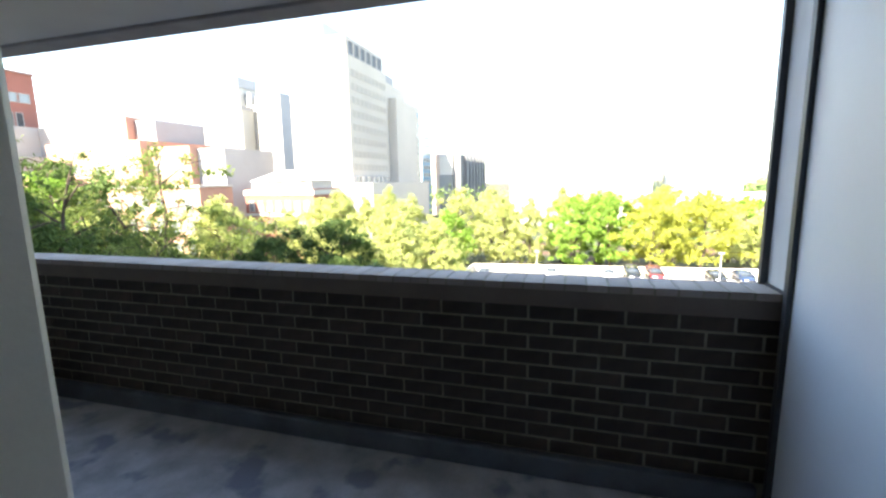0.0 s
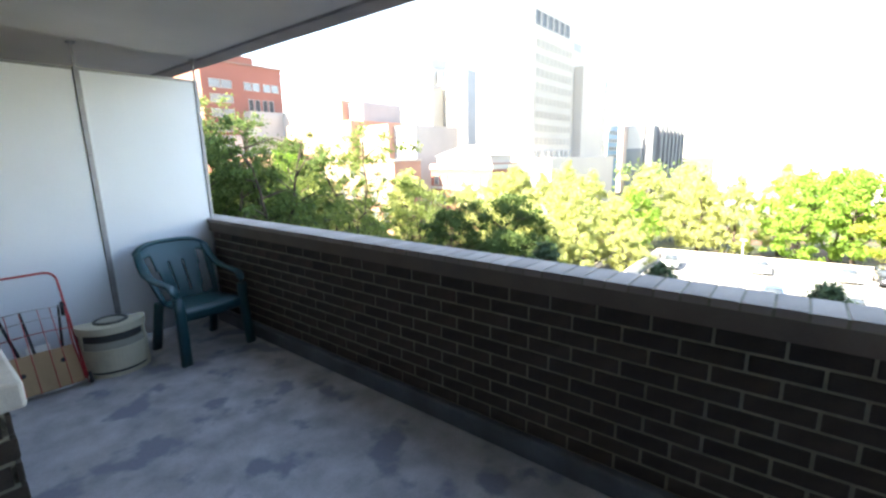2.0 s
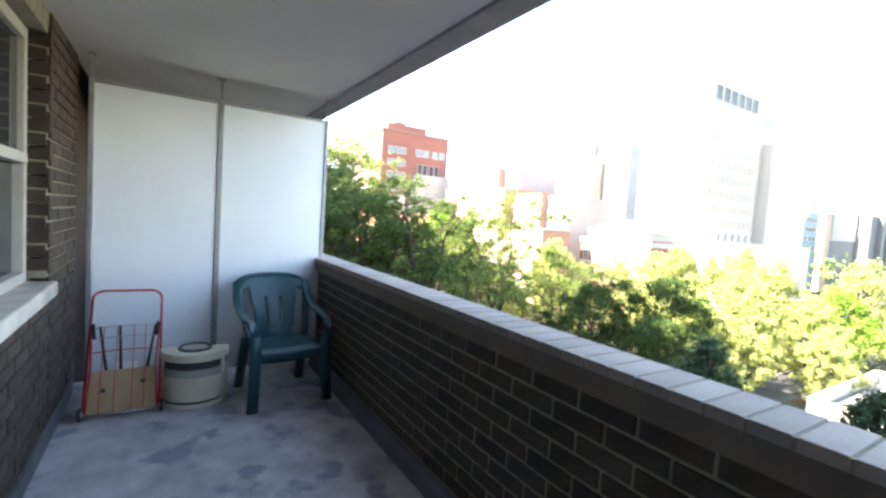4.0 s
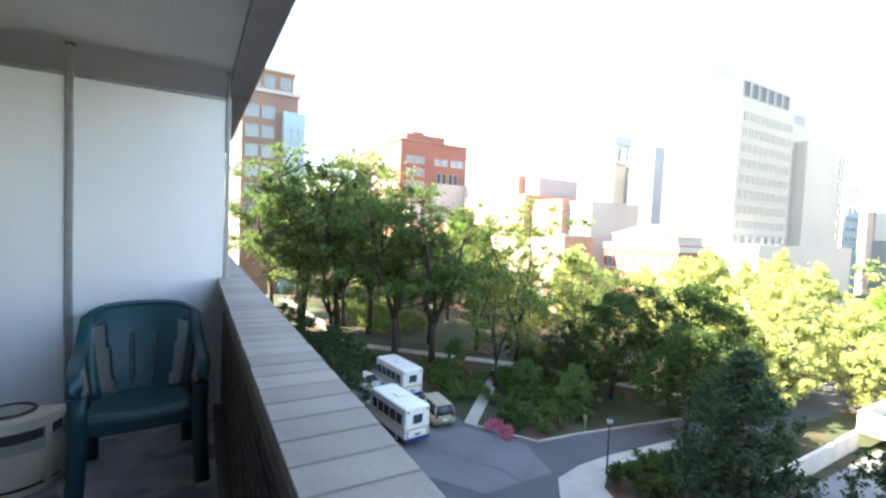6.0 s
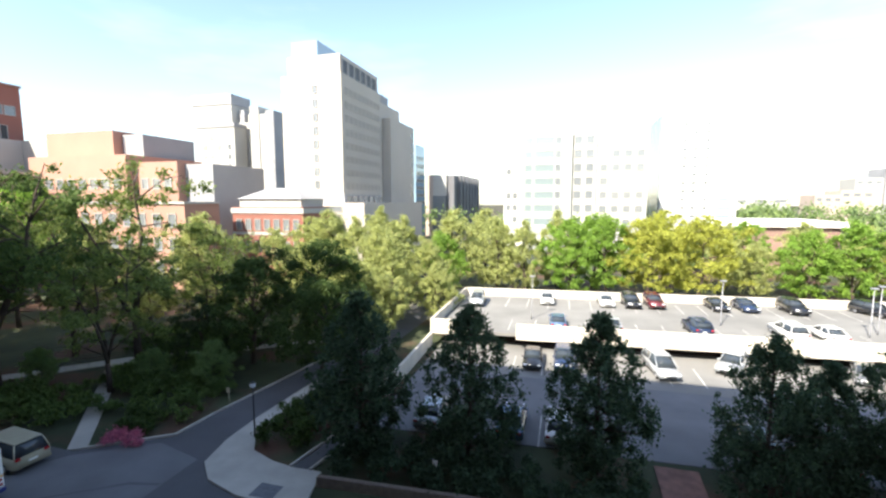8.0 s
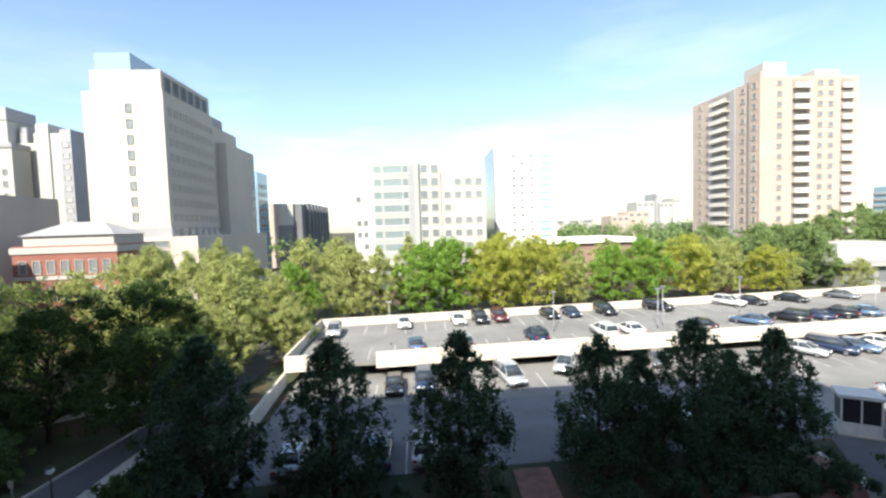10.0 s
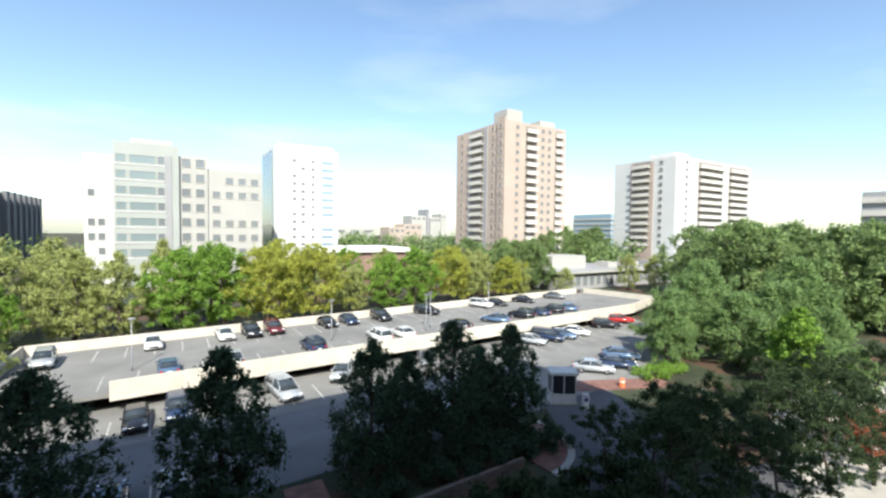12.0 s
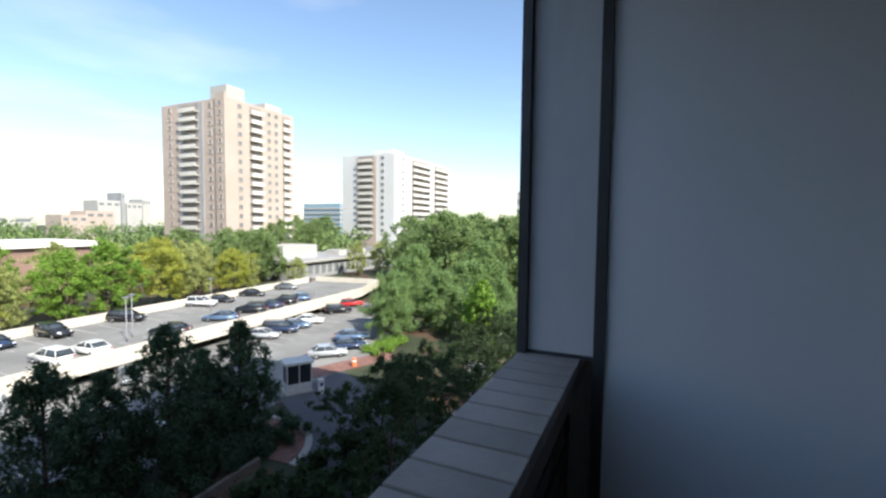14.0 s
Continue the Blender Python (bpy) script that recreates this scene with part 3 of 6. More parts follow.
facade(blue_far, ("x", -54.98), spread(173, 183, 3), [k * 3.0 for k in range(7)], 2.6, 1.2, M_PALE, bar=False)

white_left = block_of("white_hospital_block", "cluster of tall white blocks with columns of dark windows", [
    ("wall", -121.5, -106, 130, 136, GROUND, 26.6, M_PALE), ("wall_cap", -121.8, -105.7, 129.7, 136, 26.6, 27.9, M_GREY), ("tall_wall", -129, -112, 136.2, 146, GROUND, 35.6, M_PALE), ("grey_cap", -129.3, -111.7, 135.9, 146, 35.6, 39.2, M_GREY),
    ("side_wall", -112, -98, 137, 150, GROUND, 29.0, M_PALE), ("stair_wall", -101.8, -98.4, 133, 150, GROUND, 33.6, M_PALE), ("end_wall", -98.4, -95.6, 133.4, 150, GROUND, 31.0, M_PALE), ("window_bay", -95.6, -92.6, 133.2, 150, GROUND, 32.0, M_GREY),
    ("roof_plant", -108, -103, 140, 146, 29.0, 32.5, M_PALE), ("roof_vent", -111, -109, 139, 142, 29.0, 34.0, M_GREY)])
facade(white_left, ("y", 133.18), [-94.1], [-4 + 3.1 * k for k in range(11)], 1.5, 1.2, M_GREY, M_PALE, bar=False)
facade(white_left, ("y", 129.98), [-108.2], [-4 + 3.3 * k for k in range(9)], 1.0, 1.5, M_PALE, bar=False, skip=0.2)
facade(white_left, ("y", 129.98), spread(-120, -111, 3), [-4 + 3.3 * k for k in range(9)], 1.1, 1.3, M_PALE, M_WINSOFT, bar=False, skip=0.3)
facade(white_left, ("x", -111.98), [138.2, 141.5], [2 + 3.3 * k for k in range(10)], 1.1, 1.4, M_PALE, M_WINSOFT, bar=False, skip=0.2)

villa = block_of("brick_institute", "low brick institute with white bands and a hipped roof", [
    ("wall", -60, -44, 74, 84, GROUND, 0.2, M_REDB), ("band", -60.2, -43.8, 73.8, 84.2, -1.0, 0.0, M_PALE), ("lower_band", -60.15, -43.85, 73.85, 84.15, -5.2, -4.6, M_PALE), ("roof_wall", -59, -45, 75, 83, 0.2, 1.8, M_PALE)])
facade(villa, ("y", 73.98), spread(-59.5, -44.5, 7), [-4.2, -8.5], 1.1, 2.0, M_PALE)
facade(villa, ("x", -43.98), spread(74.5, 83.5, 4), [-4.2, -8.5], 1.1, 2.0, M_PALE)
bm = bmesh.new()
rv = [bm.verts.new(p) for p in ((-59.4, 74.6, 1.8), (-44.6, 74.6, 1.8), (-44.6, 83.4, 1.8), (-59.4, 83.4, 1.8), (-55, 79, 4.0), (-49, 79, 4.0))]
for f in ((0, 1, 5, 4), (1, 2, 5), (2, 3, 4, 5), (3, 0, 4)):
    bm.faces.new([rv[i] for i in f])
part("roof", bm, M_GREY, villa)

red_house = block_of("red_brick_block", "red brick block with pairs of pale windows and rooftop plant", [
    ("wall", -165, -124, 55, 79, GROUND, 28.4, M_REDB), ("roof_plant", -150, -127, 58, 72, 28.4, 31.5, M_REDB), ("roof_rail", -140, -128, 72, 78, 28.4, 29.4, M_PALE),
    ("lower_wall", -124, -118, 56, 80, GROUND, 8.5, M_PALE), ("porch", -124, -120, 66, 76, 8.5, 15.5, M_PALE)])
facade(red_house, ("x", -123.98), [58.5, 61.8], [10 + 3.9 * k for k in range(4)], 2.8, 2.0, M_PALE)
facade(red_house, ("x", -123.98), [68, 70.6, 74, 76.6], [21.7], 2.0, 2.0, M_PALE)
facade(red_house, ("x", -123.98), [68.6, 70.6, 73, 75], [15.9], 1.3, 3.2, M_PALE, M_BLACK)
boxpart("roof_edge", (-165.3, -123.7, 54.7, 79.3, 28.4, 28.9), M_BROWNB, red_house)
for x in (-146, -139, -133):
    boxpart("roof_unit", (x, x + 2.5, 62, 66, 31.5, 33.0), M_REDB, red_house)
facade(red_house, ("y", 54.98), spread(-160, -126, 9), [6 + 3.9 * k for k in range(5)], 2.4, 2.0, M_PALE)
left_house = block_of("brick_glass_block", "tall brown brick block with glass bays and pale cornice", [
    ("wall", -130, -100, 8, 19.5, GROUND, 29, M_BROWNB), ("cornice", -130.4, -99.6, 7.6, 19.9, 29, 29.8, M_PALE), ("bay", -100, -97, 16, 20.5, GROUND, 25, M_WINBLUE), ("top_storey", -128, -101, 9, 18.6, 29.8, 34, M_BROWNB), ("roof_edge", -128.4, -100.6, 8.6, 19, 34, 34.6, M_PALE)])
facade(left_house, ("x", -99.98), [10, 13.2], [2.6 + 4.2 * k for k in range(6)], 2.4, 2.4, M_PALE)
facade(left_house, ("x", -100.98), [10.5, 13.5, 16.8], [30.6], 1.8, 2.2, M_PALE)
facade(left_house, ("y", 7.98), spread(-129, -101, 7), [4 + 4.2 * k for k in range(5)], 2.4, 2.4, M_PALE)
facade(left_house, ("x", -96.98), [16.7, 18.2, 19.7], [4 + 3 * k for k in range(6)], 1.0, 2.4, M_PALE, M_WINBLUE)

# two boxes coloured grey stand in for the shaded +x sides of salmon walls
brick_row = block_of("brick_row_building", "rambling low red brick building behind the park trees", [
    ("wall", -112, -84, 72, 92, GROUND, 11, M_SALMON), ("tall_wall", -112, -92, 76, 92, 11, 16.8, M_SALMON), ("grey_wall", -91.8, -86, 78, 92, 11, 16.0, M_GREY), ("white_wall", -128, -112, 76, 92, GROUND, 15.5, M_PALE),
    ("end_wall", -84, -73, 74, 92, GROUND, 9.5, M_SALMON), ("end_grey", -73, -66, 76, 92, GROUND, 9.0, M_GREY), ("front_wall", -92, -59.5, 62, 70, GROUND, 0.9, M_SALMON), ("front_coping", -92.3, -59.2, 61.7, 70, 0.9, 1.3, M_PALE), ("front_wing", -122, -92, 57, 66, GROUND, 3.0, M_SALMON)])
facade(brick_row, ("y", 71.98), spread(-111, -85, 8), [-6, -1, 4], 1.8, 2.0, M_PALE)
facade(brick_row, ("y", 73.98), spread(-83, -74, 3), [-6, -1, 4], 1.6, 2.0, M_PALE)
facade(brick_row, ("y", 61.98), spread(-91, -60.5, 9), [-11.5, -7.3, -3.1], 1.5, 2.2, M_PALE)
facade(brick_row, ("y", 56.98), spread(-121, -93, 9), [-11.0, -6.6, -2.2], 1.5, 2.2, M_PALE)

# pale office and white tower beyond the lot
office = block_of("pale_office_block", "pale stone office building with ribbon windows", [
    ("wall", -9, 5.5, 141, 165, GROUND, 23.8, M_OFFICE), ("upper_wall", -5.5, 4.0, 143, 163, 23.8, 25.2, M_PALE), ("grey_strip", 2.4, 3.8, 140.8, 142, GROUND, 21.0, M_GREY), ("right_wall", 5.5, 12.5, 142, 165, GROUND, 21.4, M_PALE),
    ("left_wall", -17, -9.02, 156, 172, GROUND, 22.0, M_PALE2), ("low_wall", 12.5, 27, 142.5, 168, GROUND, 18.6, M_PALE)])
facade(office, ("y", 140.98), [-7.4], [-6 + 4.1 * k for k in range(7)], 2.0, 1.9, M_OFFICE, M_WINTEAL)
facade(office, ("y", 140.98), [-2.7], [-6 + 4.1 * k for k in range(7)], 5.6, 1.9, M_OFFICE, M_WINTEAL)
facade(office, ("y", 140.98), [1.4], [-6 + 4.1 * k for k in range(7)], 1.4, 1.9, M_OFFICE, M_WIN)
for k in range(7):
    boxpart("sill_band", (-9.05, 2.35, 140.86, 141.0, -6.6 + 4.1 * k, -6.25 + 4.1 * k), M_PALE2, office)
facade(office, ("-x", -9.02), spread(146, 164, 5), [-6 + 4.1 * k for k in range(7)], 1.8, 1.8, M_OFFICE, M_WINTEAL, skip=0.2)
facade(office, ("y", 141.98), [7.2, 10.6], [-6 + 4.1 * k for k in range(7)], 2.0, 2.1, M_PALE)
facade(office, ("y", 142.48), spread(13, 26.5, 4), [-6 + 4.1 * k for k in range(6)], 1.9, 1.8, M_PALE, skip=0.25, seed=3)
facade(office, ("y", 155.98), spread(-16.5, -12.0, 2), [-6 + 4.1 * k for k in range(5)], 1.4, 1.8, M_PALE, skip=0.3)
white_tower = block_of("white_apartment_tower", "tall plain white apartment tower with small windows", [
    ("wall", 34.5, 57.6, 165, 190, GROUND, 31.0, M_PALE2), ("upper_wall", 36, 56.5, 167, 188, 31.0, 32.6, M_PALE2), ("glass_side", 33.9, 34.5, 166, 186, GROUND, 29.5, M_WINTEAL)])
facade(white_tower, ("y", 164.98), [41.5, 44.6], [-7 + 2.75 * k for k in range(13)], 1.3, 1.0, M_PALE2, bar=False, skip=0.15, seed=5)
facade(white_tower, ("y", 164.98), [48.2], [-7 + 2.75 * k for k in range(13)], 1.0, 1.0, M_PALE2, bar=False, skip=0.15, seed=6)
facade(white_tower, ("y", 164.98), [53.6], [-7 + 2.75 * k for k in range(13)], 4.4, 1.0, M_PALE2, M_WINBLUE, bar=True, skip=0.1, seed=8)


def balconies(parent, face, u, zs, w, d=1.3):
    """A column of balconies: flat back coloured dark for the recess shade, slab and solid front, one mesh each."""
    for z in zs:
        bm = bmesh.new()
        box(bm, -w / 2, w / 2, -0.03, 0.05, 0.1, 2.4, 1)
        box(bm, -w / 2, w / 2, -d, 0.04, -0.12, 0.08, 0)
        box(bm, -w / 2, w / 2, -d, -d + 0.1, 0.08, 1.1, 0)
        ob = part("balcony", bm, (M_BALC, M_RECESS_SHADE), parent)
        k, p = face
        ob.matrix_basis = pose(u, p, z) if k == "y" else pose(p, u, z, 0, 0, -90) if k == "-x" else pose(p, u, z, 0, 0, 90)


brown = block_of("brown_apartment_tower", "tall tan brick apartment tower with columns of balconies", [
    ("wall", 96.5, 123.5, 113, 142.5, GROUND, 38.0, M_TAN), ("roof_plant", 97.5, 104, 114, 121, 38.0, 42.0, M_PALE), ("roof_plant", 113, 120, 115, 122, 38.0, 40.4, M_PALE), ("pier", 95.9, 96.5, 113, 117, GROUND, 39.4, M_TAN),
    ("recess", 96.3, 96.5, 123, 134, GROUND, 37.4, M_GREY)])
zs = [-6.4 + 2.75 * k for k in range(16)]
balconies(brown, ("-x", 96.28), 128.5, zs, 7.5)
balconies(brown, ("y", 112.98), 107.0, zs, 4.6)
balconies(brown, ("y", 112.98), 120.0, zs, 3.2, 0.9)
facade(brown, ("y", 112.98), [101.2, 112.6, 115.6], [z + 0.8 for z in zs], 1.3, 1.2, M_TAN, bar=False)
facade(brown, ("-x", 96.48), [120, 138.5], [z + 0.8 for z in zs], 1.2, 1.2, M_TAN, bar=False)
facade(brown, ("-x", 95.88), [115], [z + 0.8 for z in zs], 1.2, 1.2, M_TAN, bar=False)
right_tower = block_of("cream_apartment_slab", "cream apartment slab with rows of balconies", [
    ("wall", 165, 222, 97, 124, GROUND, 31.0, M_PALE2), ("roof_plant", 168, 178, 100, 110, 31.0, 33.0, M_PALE2), ("recess", 164.8, 165, 106, 116, GROUND, 30, M_TAN)])
zs = [-3 + 2.8 * k for k in range(12)]
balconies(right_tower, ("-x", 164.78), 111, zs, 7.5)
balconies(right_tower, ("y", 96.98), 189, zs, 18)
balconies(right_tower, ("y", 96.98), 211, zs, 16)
facade(right_tower, ("-x", 164.98), [103], [z + 0.8 for z in zs], 1.4, 1.2, M_PALE, bar=False)
facade(right_tower, ("y", 96.98), [172], [z + 0.8 for z in zs], 1.3, 1.2, M_PALE, bar=False)
far_right = block_of("grey_slab_block", "grey concrete slab block with horizontal bands", [("wall", 150, 185, 22, 40, GROUND, 12.5, M_GREY)])
for k in range(5):
    boxpart("band", (149.4, 185, 21.4, 40, -3 + 3.2 * k, -1.6 + 3.2 * k), M_BALC, far_right)
teal = block_of("blue_office_block", "distant blue glass office block", [("wall", 235, 268, 180, 210, GROUND, 14, M_WINBLUE), ("stair_wall", 250, 262, 178, 182, GROUND, 16, M_PALE)])
for k in range(5):
    boxpart("band", (234.5, 268, 179.5, 210, -2 + 3 * k, -1 + 3 * k), M_PALE, teal)
skyline = [(163, 178, 350, -4, 5, M_TAN), (178, 196, 352, -4, 8, M_TAN), (200, 216, 380, -6, 17, M_PALE), (219, 222, 384, -6, 24, M_GREY), (224, 236, 386, -6, 16, M_PALE), (239, 246, 390, -6, 20, M_PALE), (130, 170, 400, -6, 4, M_PALE)]
for x0, x1, y0, z0, z1, m in skyline:
    b = block_of("distant_building", "distant city building on the skyline", [("wall", x0, x1, y0, y0 + 20, GROUND, z1, m)])
    b["group"] = "distant skyline"
    facade(b, ("y", y0 - 0.02), spread(x0, x1, 3), [z1 - 4], (x1 - x0) / 5, 2, m, bar=False)
low_long = block_of("low_white_pavilion", "long low pale building with a colonnade of windows", [
    ("wall", 94, 171, 87, 107, GROUND, -9.7, M_GREY), ("roof", 93, 172, 86, 108, -9.7, -9.0, M_GREY), ("roof_edge", 92.8, 172.2, 85.8, 86.0, -9.8, -9.2, M_PALE), ("roof_hut", 97, 111, 92, 102, -9.0, -5.2, M_PALE), ("roof_unit", 119, 123, 90, 95, -9.0, -7.3, M_PALE), ("roof_unit", 129, 134, 90, 95, -9.0, -7.5, M_PALE), ("roof_unit", 141, 144, 91, 95, -9.0, -7.4, M_GREY)])
facade(low_long, ("y", 86.98), spread(95, 170, 26), [-13.4], 2.0, 2.9, M_PALE)
flat_white = block_of("flat_roofed_hall", "low brick hall with a white flat roof", [("wall", 38, 64, 120, 140, GROUND, -4.6, M_BROWNB), ("roof", 37, 65, 119, 141, -4.6, -3.4, M_WHITE)])

# ---- trees ----
M_BARK = mat("bark", (0.075, 0.055, 0.042), 0.95, var=0.3, scale=3, fine=30, bump=0.6, stretch=(1, 1, 0.25))
# the shade entry is a leaf colour darkened in place of cast shade
LEAF = {"dark": leaf_mat("leaf_dark", (0.115, 0.185, 0.062)), "green": leaf_mat("leaf_green", (0.07, 0.118, 0.038)), "bright": leaf_mat("leaf_bright", (0.21, 0.36, 0.07)),
        "yellow": leaf_mat("leaf_yellow", (0.37, 0.41, 0.09)), "olive": leaf_mat("leaf_olive", (0.38, 0.435, 0.185)), "shade": leaf_mat("leaf_painted_shade", (0.055, 0.088, 0.042)), "sage": leaf_mat("leaf_sage", (0.20, 0.31, 0.13)), "lime": leaf_mat("leaf_lime", (0.18, 0.25, 0.08)), "pine": leaf_mat("leaf_pine", (0.06, 0.105, 0.065)), "far": leaf_mat("leaf_far", (0.20, 0.29, 0.125))}


def leaves(clumps, n, size, seed, flat=0.6):
    """Leaf sprays scattered over clumps (x, y, z, radius): small bent four-cornered leaves."""
    r = np.random.RandomState(seed)
    cl = np.array(clumps)
    w = cl[:, 3] ** 2
    idx = r.choice(len(cl), n, p=w / w.sum())
    d = r.normal(size=(n, 3))
    d /= np.linalg.norm(d, axis=1)[:, None]
    rad = cl[idx, 3] * np.minimum(np.abs(r.normal(0.55, 0.42, n)), 1.7)
    c = cl[idx, :3] + d * rad[:, None] * np.array([1, 1, flat])
    a = r.normal(size=(n, 3))
    a += d * 0.4
    a[:, 2] -= 0.3
    a /= np.linalg.norm(a, axis=1)[:, None]
    b = np.cross(a, r.normal(size=(n, 3)))
    b /= np.linalg.norm(b, axis=1)[:, None] + 1e-6
    s = size * r.uniform(0.55, 1.35, n)[:, None]
    k = np.cross(a, b) * s * 0.18
    v = np.stack([c - a * s, c + b * s * 0.45 + k, c + a * s, c - b * s * 0.45 + k], 1).reshape(-1, 3)
    q = np.arange(n * 4).reshape(-1, 4)
    tri = np.concatenate([q[:, [0, 1, 2]], q[:, [0, 2, 3]]])
    me = bpy.data.meshes.new("crown")
    me.from_pydata(v.tolist(), [], tri.tolist())
    return me


def grow(seed, height, spread_r, trunk_r, first=0.3, limbs=7, droop=0.0, puff=1.0):
    """Trunk with limbs and twigs; gives the bmesh and clump centres."""
    r = random.Random(seed)
    bm = bmesh.new()
    clumps = []
    pts, rad = [], []
    x = y = 0.0
    for i in range(7):
        t = i / 6
        pts.append((x, y, height * 0.82 * t))
        rad.append(trunk_r * (1 - 0.85 * t) * (1.25 if i == 0 else 1))
        x += r.uniform(-0.25, 0.25)
        y += r.uniform(-0.25, 0.25)
    tube(bm, pts, rad, 8)
    clumps.append((x, y, height * 0.86, spread_r * 0.34))
    for k in range(limbs):
        t = first + (0.92 - first) * (k + r.random() * 0.6) / limbs
        i = min(5, int(t * 6))
        f = t * 6 - i
        p = Vector(pts[i]).lerp(Vector(pts[i + 1]), f)
        a = k * 2.4 + r.uniform(-0.4, 0.4)
        reach = spread_r * (1.0 - 0.45 * max(0, t - 0.5)) * r.uniform(0.65, 1.0)
        rise = height * r.uniform(0.08, 0.2)
        tip = p + Vector((math.cos(a) * reach, math.sin(a) * reach, rise))
        mid = p.lerp(tip, 0.5) + Vector((0, 0, rise * 0.35))
        tube(bm, [p, mid, tip], [trunk_r * 0.42, trunk_r * 0.24, trunk_r * 0.06], 6)
        for m in range(4):
            q = mid.lerp(tip, m / 3) + Vector((r.uniform(-1, 1), r.uniform(-1, 1), r.uniform(-0.4, 0.9))) * spread_r * 0.2
            tube(bm, [mid.lerp(tip, m / 4), q], [trunk_r * 0.12, trunk_r * 0.03], 4, False)
            clumps.append((q.x, q.y, q.z - droop, spread_r * r.uniform(0.2, 0.34) * puff))
    return bm, clumps


tree_kinds = {}


def broad(kind, seed, height, spread_r, color, n, size, trunk_r=0.22, first=0.3, limbs=8, flat=0.65, puff=1.0, low=0.3, fill=120, peak=1.0):
    """Template of a full broadleaf tree: many small leaf tufts over an uneven, slightly peaked crown."""
    e = empty("tree")
    bm, clumps = grow(seed, height, spread_r, trunk_r, first, limbs, 0.0, puff)
    part("trunk", bm, M_BARK, e)
    r = random.Random(seed + 100)
    z0, z1 = height * low, height
    clumps = [(x, y, z, q * 0.62) for x, y, z, q in clumps]
    lobes = [(r.uniform(0, math.tau), r.uniform(0.7, 1.12)) for _ in range(7)]
    for k in range(fill):
        t = r.random() ** 0.85
        a = r.uniform(0, math.tau)
        lobe = min(lobes, key=lambda p: abs((p[0] - a + math.pi) % math.tau - math.pi))[1]
        w = spread_r * lobe * (math.sin(math.pi * (0.17 + 0.8 * t)) ** (0.75 * peak))
        d = w * (0.3 + 0.7 * r.random() ** 0.5) * r.uniform(0.8, 1.08)
        clumps.append((math.cos(a) * d, math.sin(a) * d, z0 + (z1 - z0) * t * r.uniform(0.93, 1.06), spread_r * r.uniform(0.07, 0.15)))
    me = leaves(clumps, n, size, seed, flat)
    me.materials.append(LEAF[color])
    ob = new("crown", me)
    ob.parent = e
    tree_kinds[kind] = e
    return e


def feathery(kind, seed, height, spread_r, color, n, size, trunk_r=0.2, fork=0.26, leaders=3):
    """Template of an open locust: a trunk that forks low into crooked leaders, long limbs, and flat sprays of small leaves with gaps between."""
    e = empty("tree")
    r = random.Random(seed)
    bm = bmesh.new()
    clumps = []
    base = Vector((r.uniform(-0.3, 0.3), r.uniform(-0.3, 0.3), height * fork))
    tube(bm, [(0, 0, 0), (base.x * 0.2, base.y * 0.5, height * fork * 0.5), base], [trunk_r * 1.25, trunk_r, trunk_r * 0.9], 8)
    for k in range(leaders):
        a = k * math.tau / leaders + r.uniform(-0.5, 0.5)
        out = spread_r * r.uniform(0.28, 0.5)
        top = height * r.uniform(0.78, 0.95)
        pts = [base]
        for i in range(1, 6):
            t = i / 5
            pts.append(Vector((base.x + math.cos(a) * out * t ** 0.8 + r.uniform(-0.3, 0.3), base.y + math.sin(a) * out * t ** 0.8 + r.uniform(-0.3, 0.3), base.z + (top - base.z) * t)))
        tube(bm, pts, [trunk_r * (0.75 - 0.66 * i / 5) for i in range(6)], 6)
        for m in range(8):
            t = 0.06 + 0.92 * (m + r.random() * 0.6) / 8
            i = min(4, int(t * 5))
            p = pts[i].lerp(pts[i + 1], t * 5 - i)
            b = a + m * 2.2 + r.uniform(-0.6, 0.6)
            reach = spread_r * r.uniform(0.45, 0.85) * (1.08 - 0.45 * t)
            tip = p + Vector((math.cos(b) * reach, math.sin(b) * reach, height * r.uniform(-0.07, 0.13)))
            mid = p.lerp(tip, 0.5) + Vector((r.uniform(-0.3, 0.3), r.uniform(-0.3, 0.3), height * 0.04))
            tube(bm, [p, mid, tip], [trunk_r * 0.3, trunk_r * 0.18, trunk_r * 0.05], 5, False)
            for q in range(6):
                s_ = 0.3 + 0.75 * q / 5
                c = p.lerp(tip, s_) + Vector((r.uniform(-1, 1), r.uniform(-1, 1), r.uniform(-0.9, 0.7))) * spread_r * 0.18
                tube(bm, [p.lerp(tip, s_ * 0.85), c], [trunk_r * 0.08, trunk_r * 0.03], 3, False)
                if c.z > height * 0.36:
                    clumps.append((*c, spread_r * r.uniform(0.06, 0.14)))
    part("trunk", bm, M_BARK, e)
    me = leaves(clumps, n, size, seed, 0.75)
    me.materials.append(LEAF[color])
    ob = new("crown", me)
    ob.parent = e
    tree_kinds[kind] = e
    return e


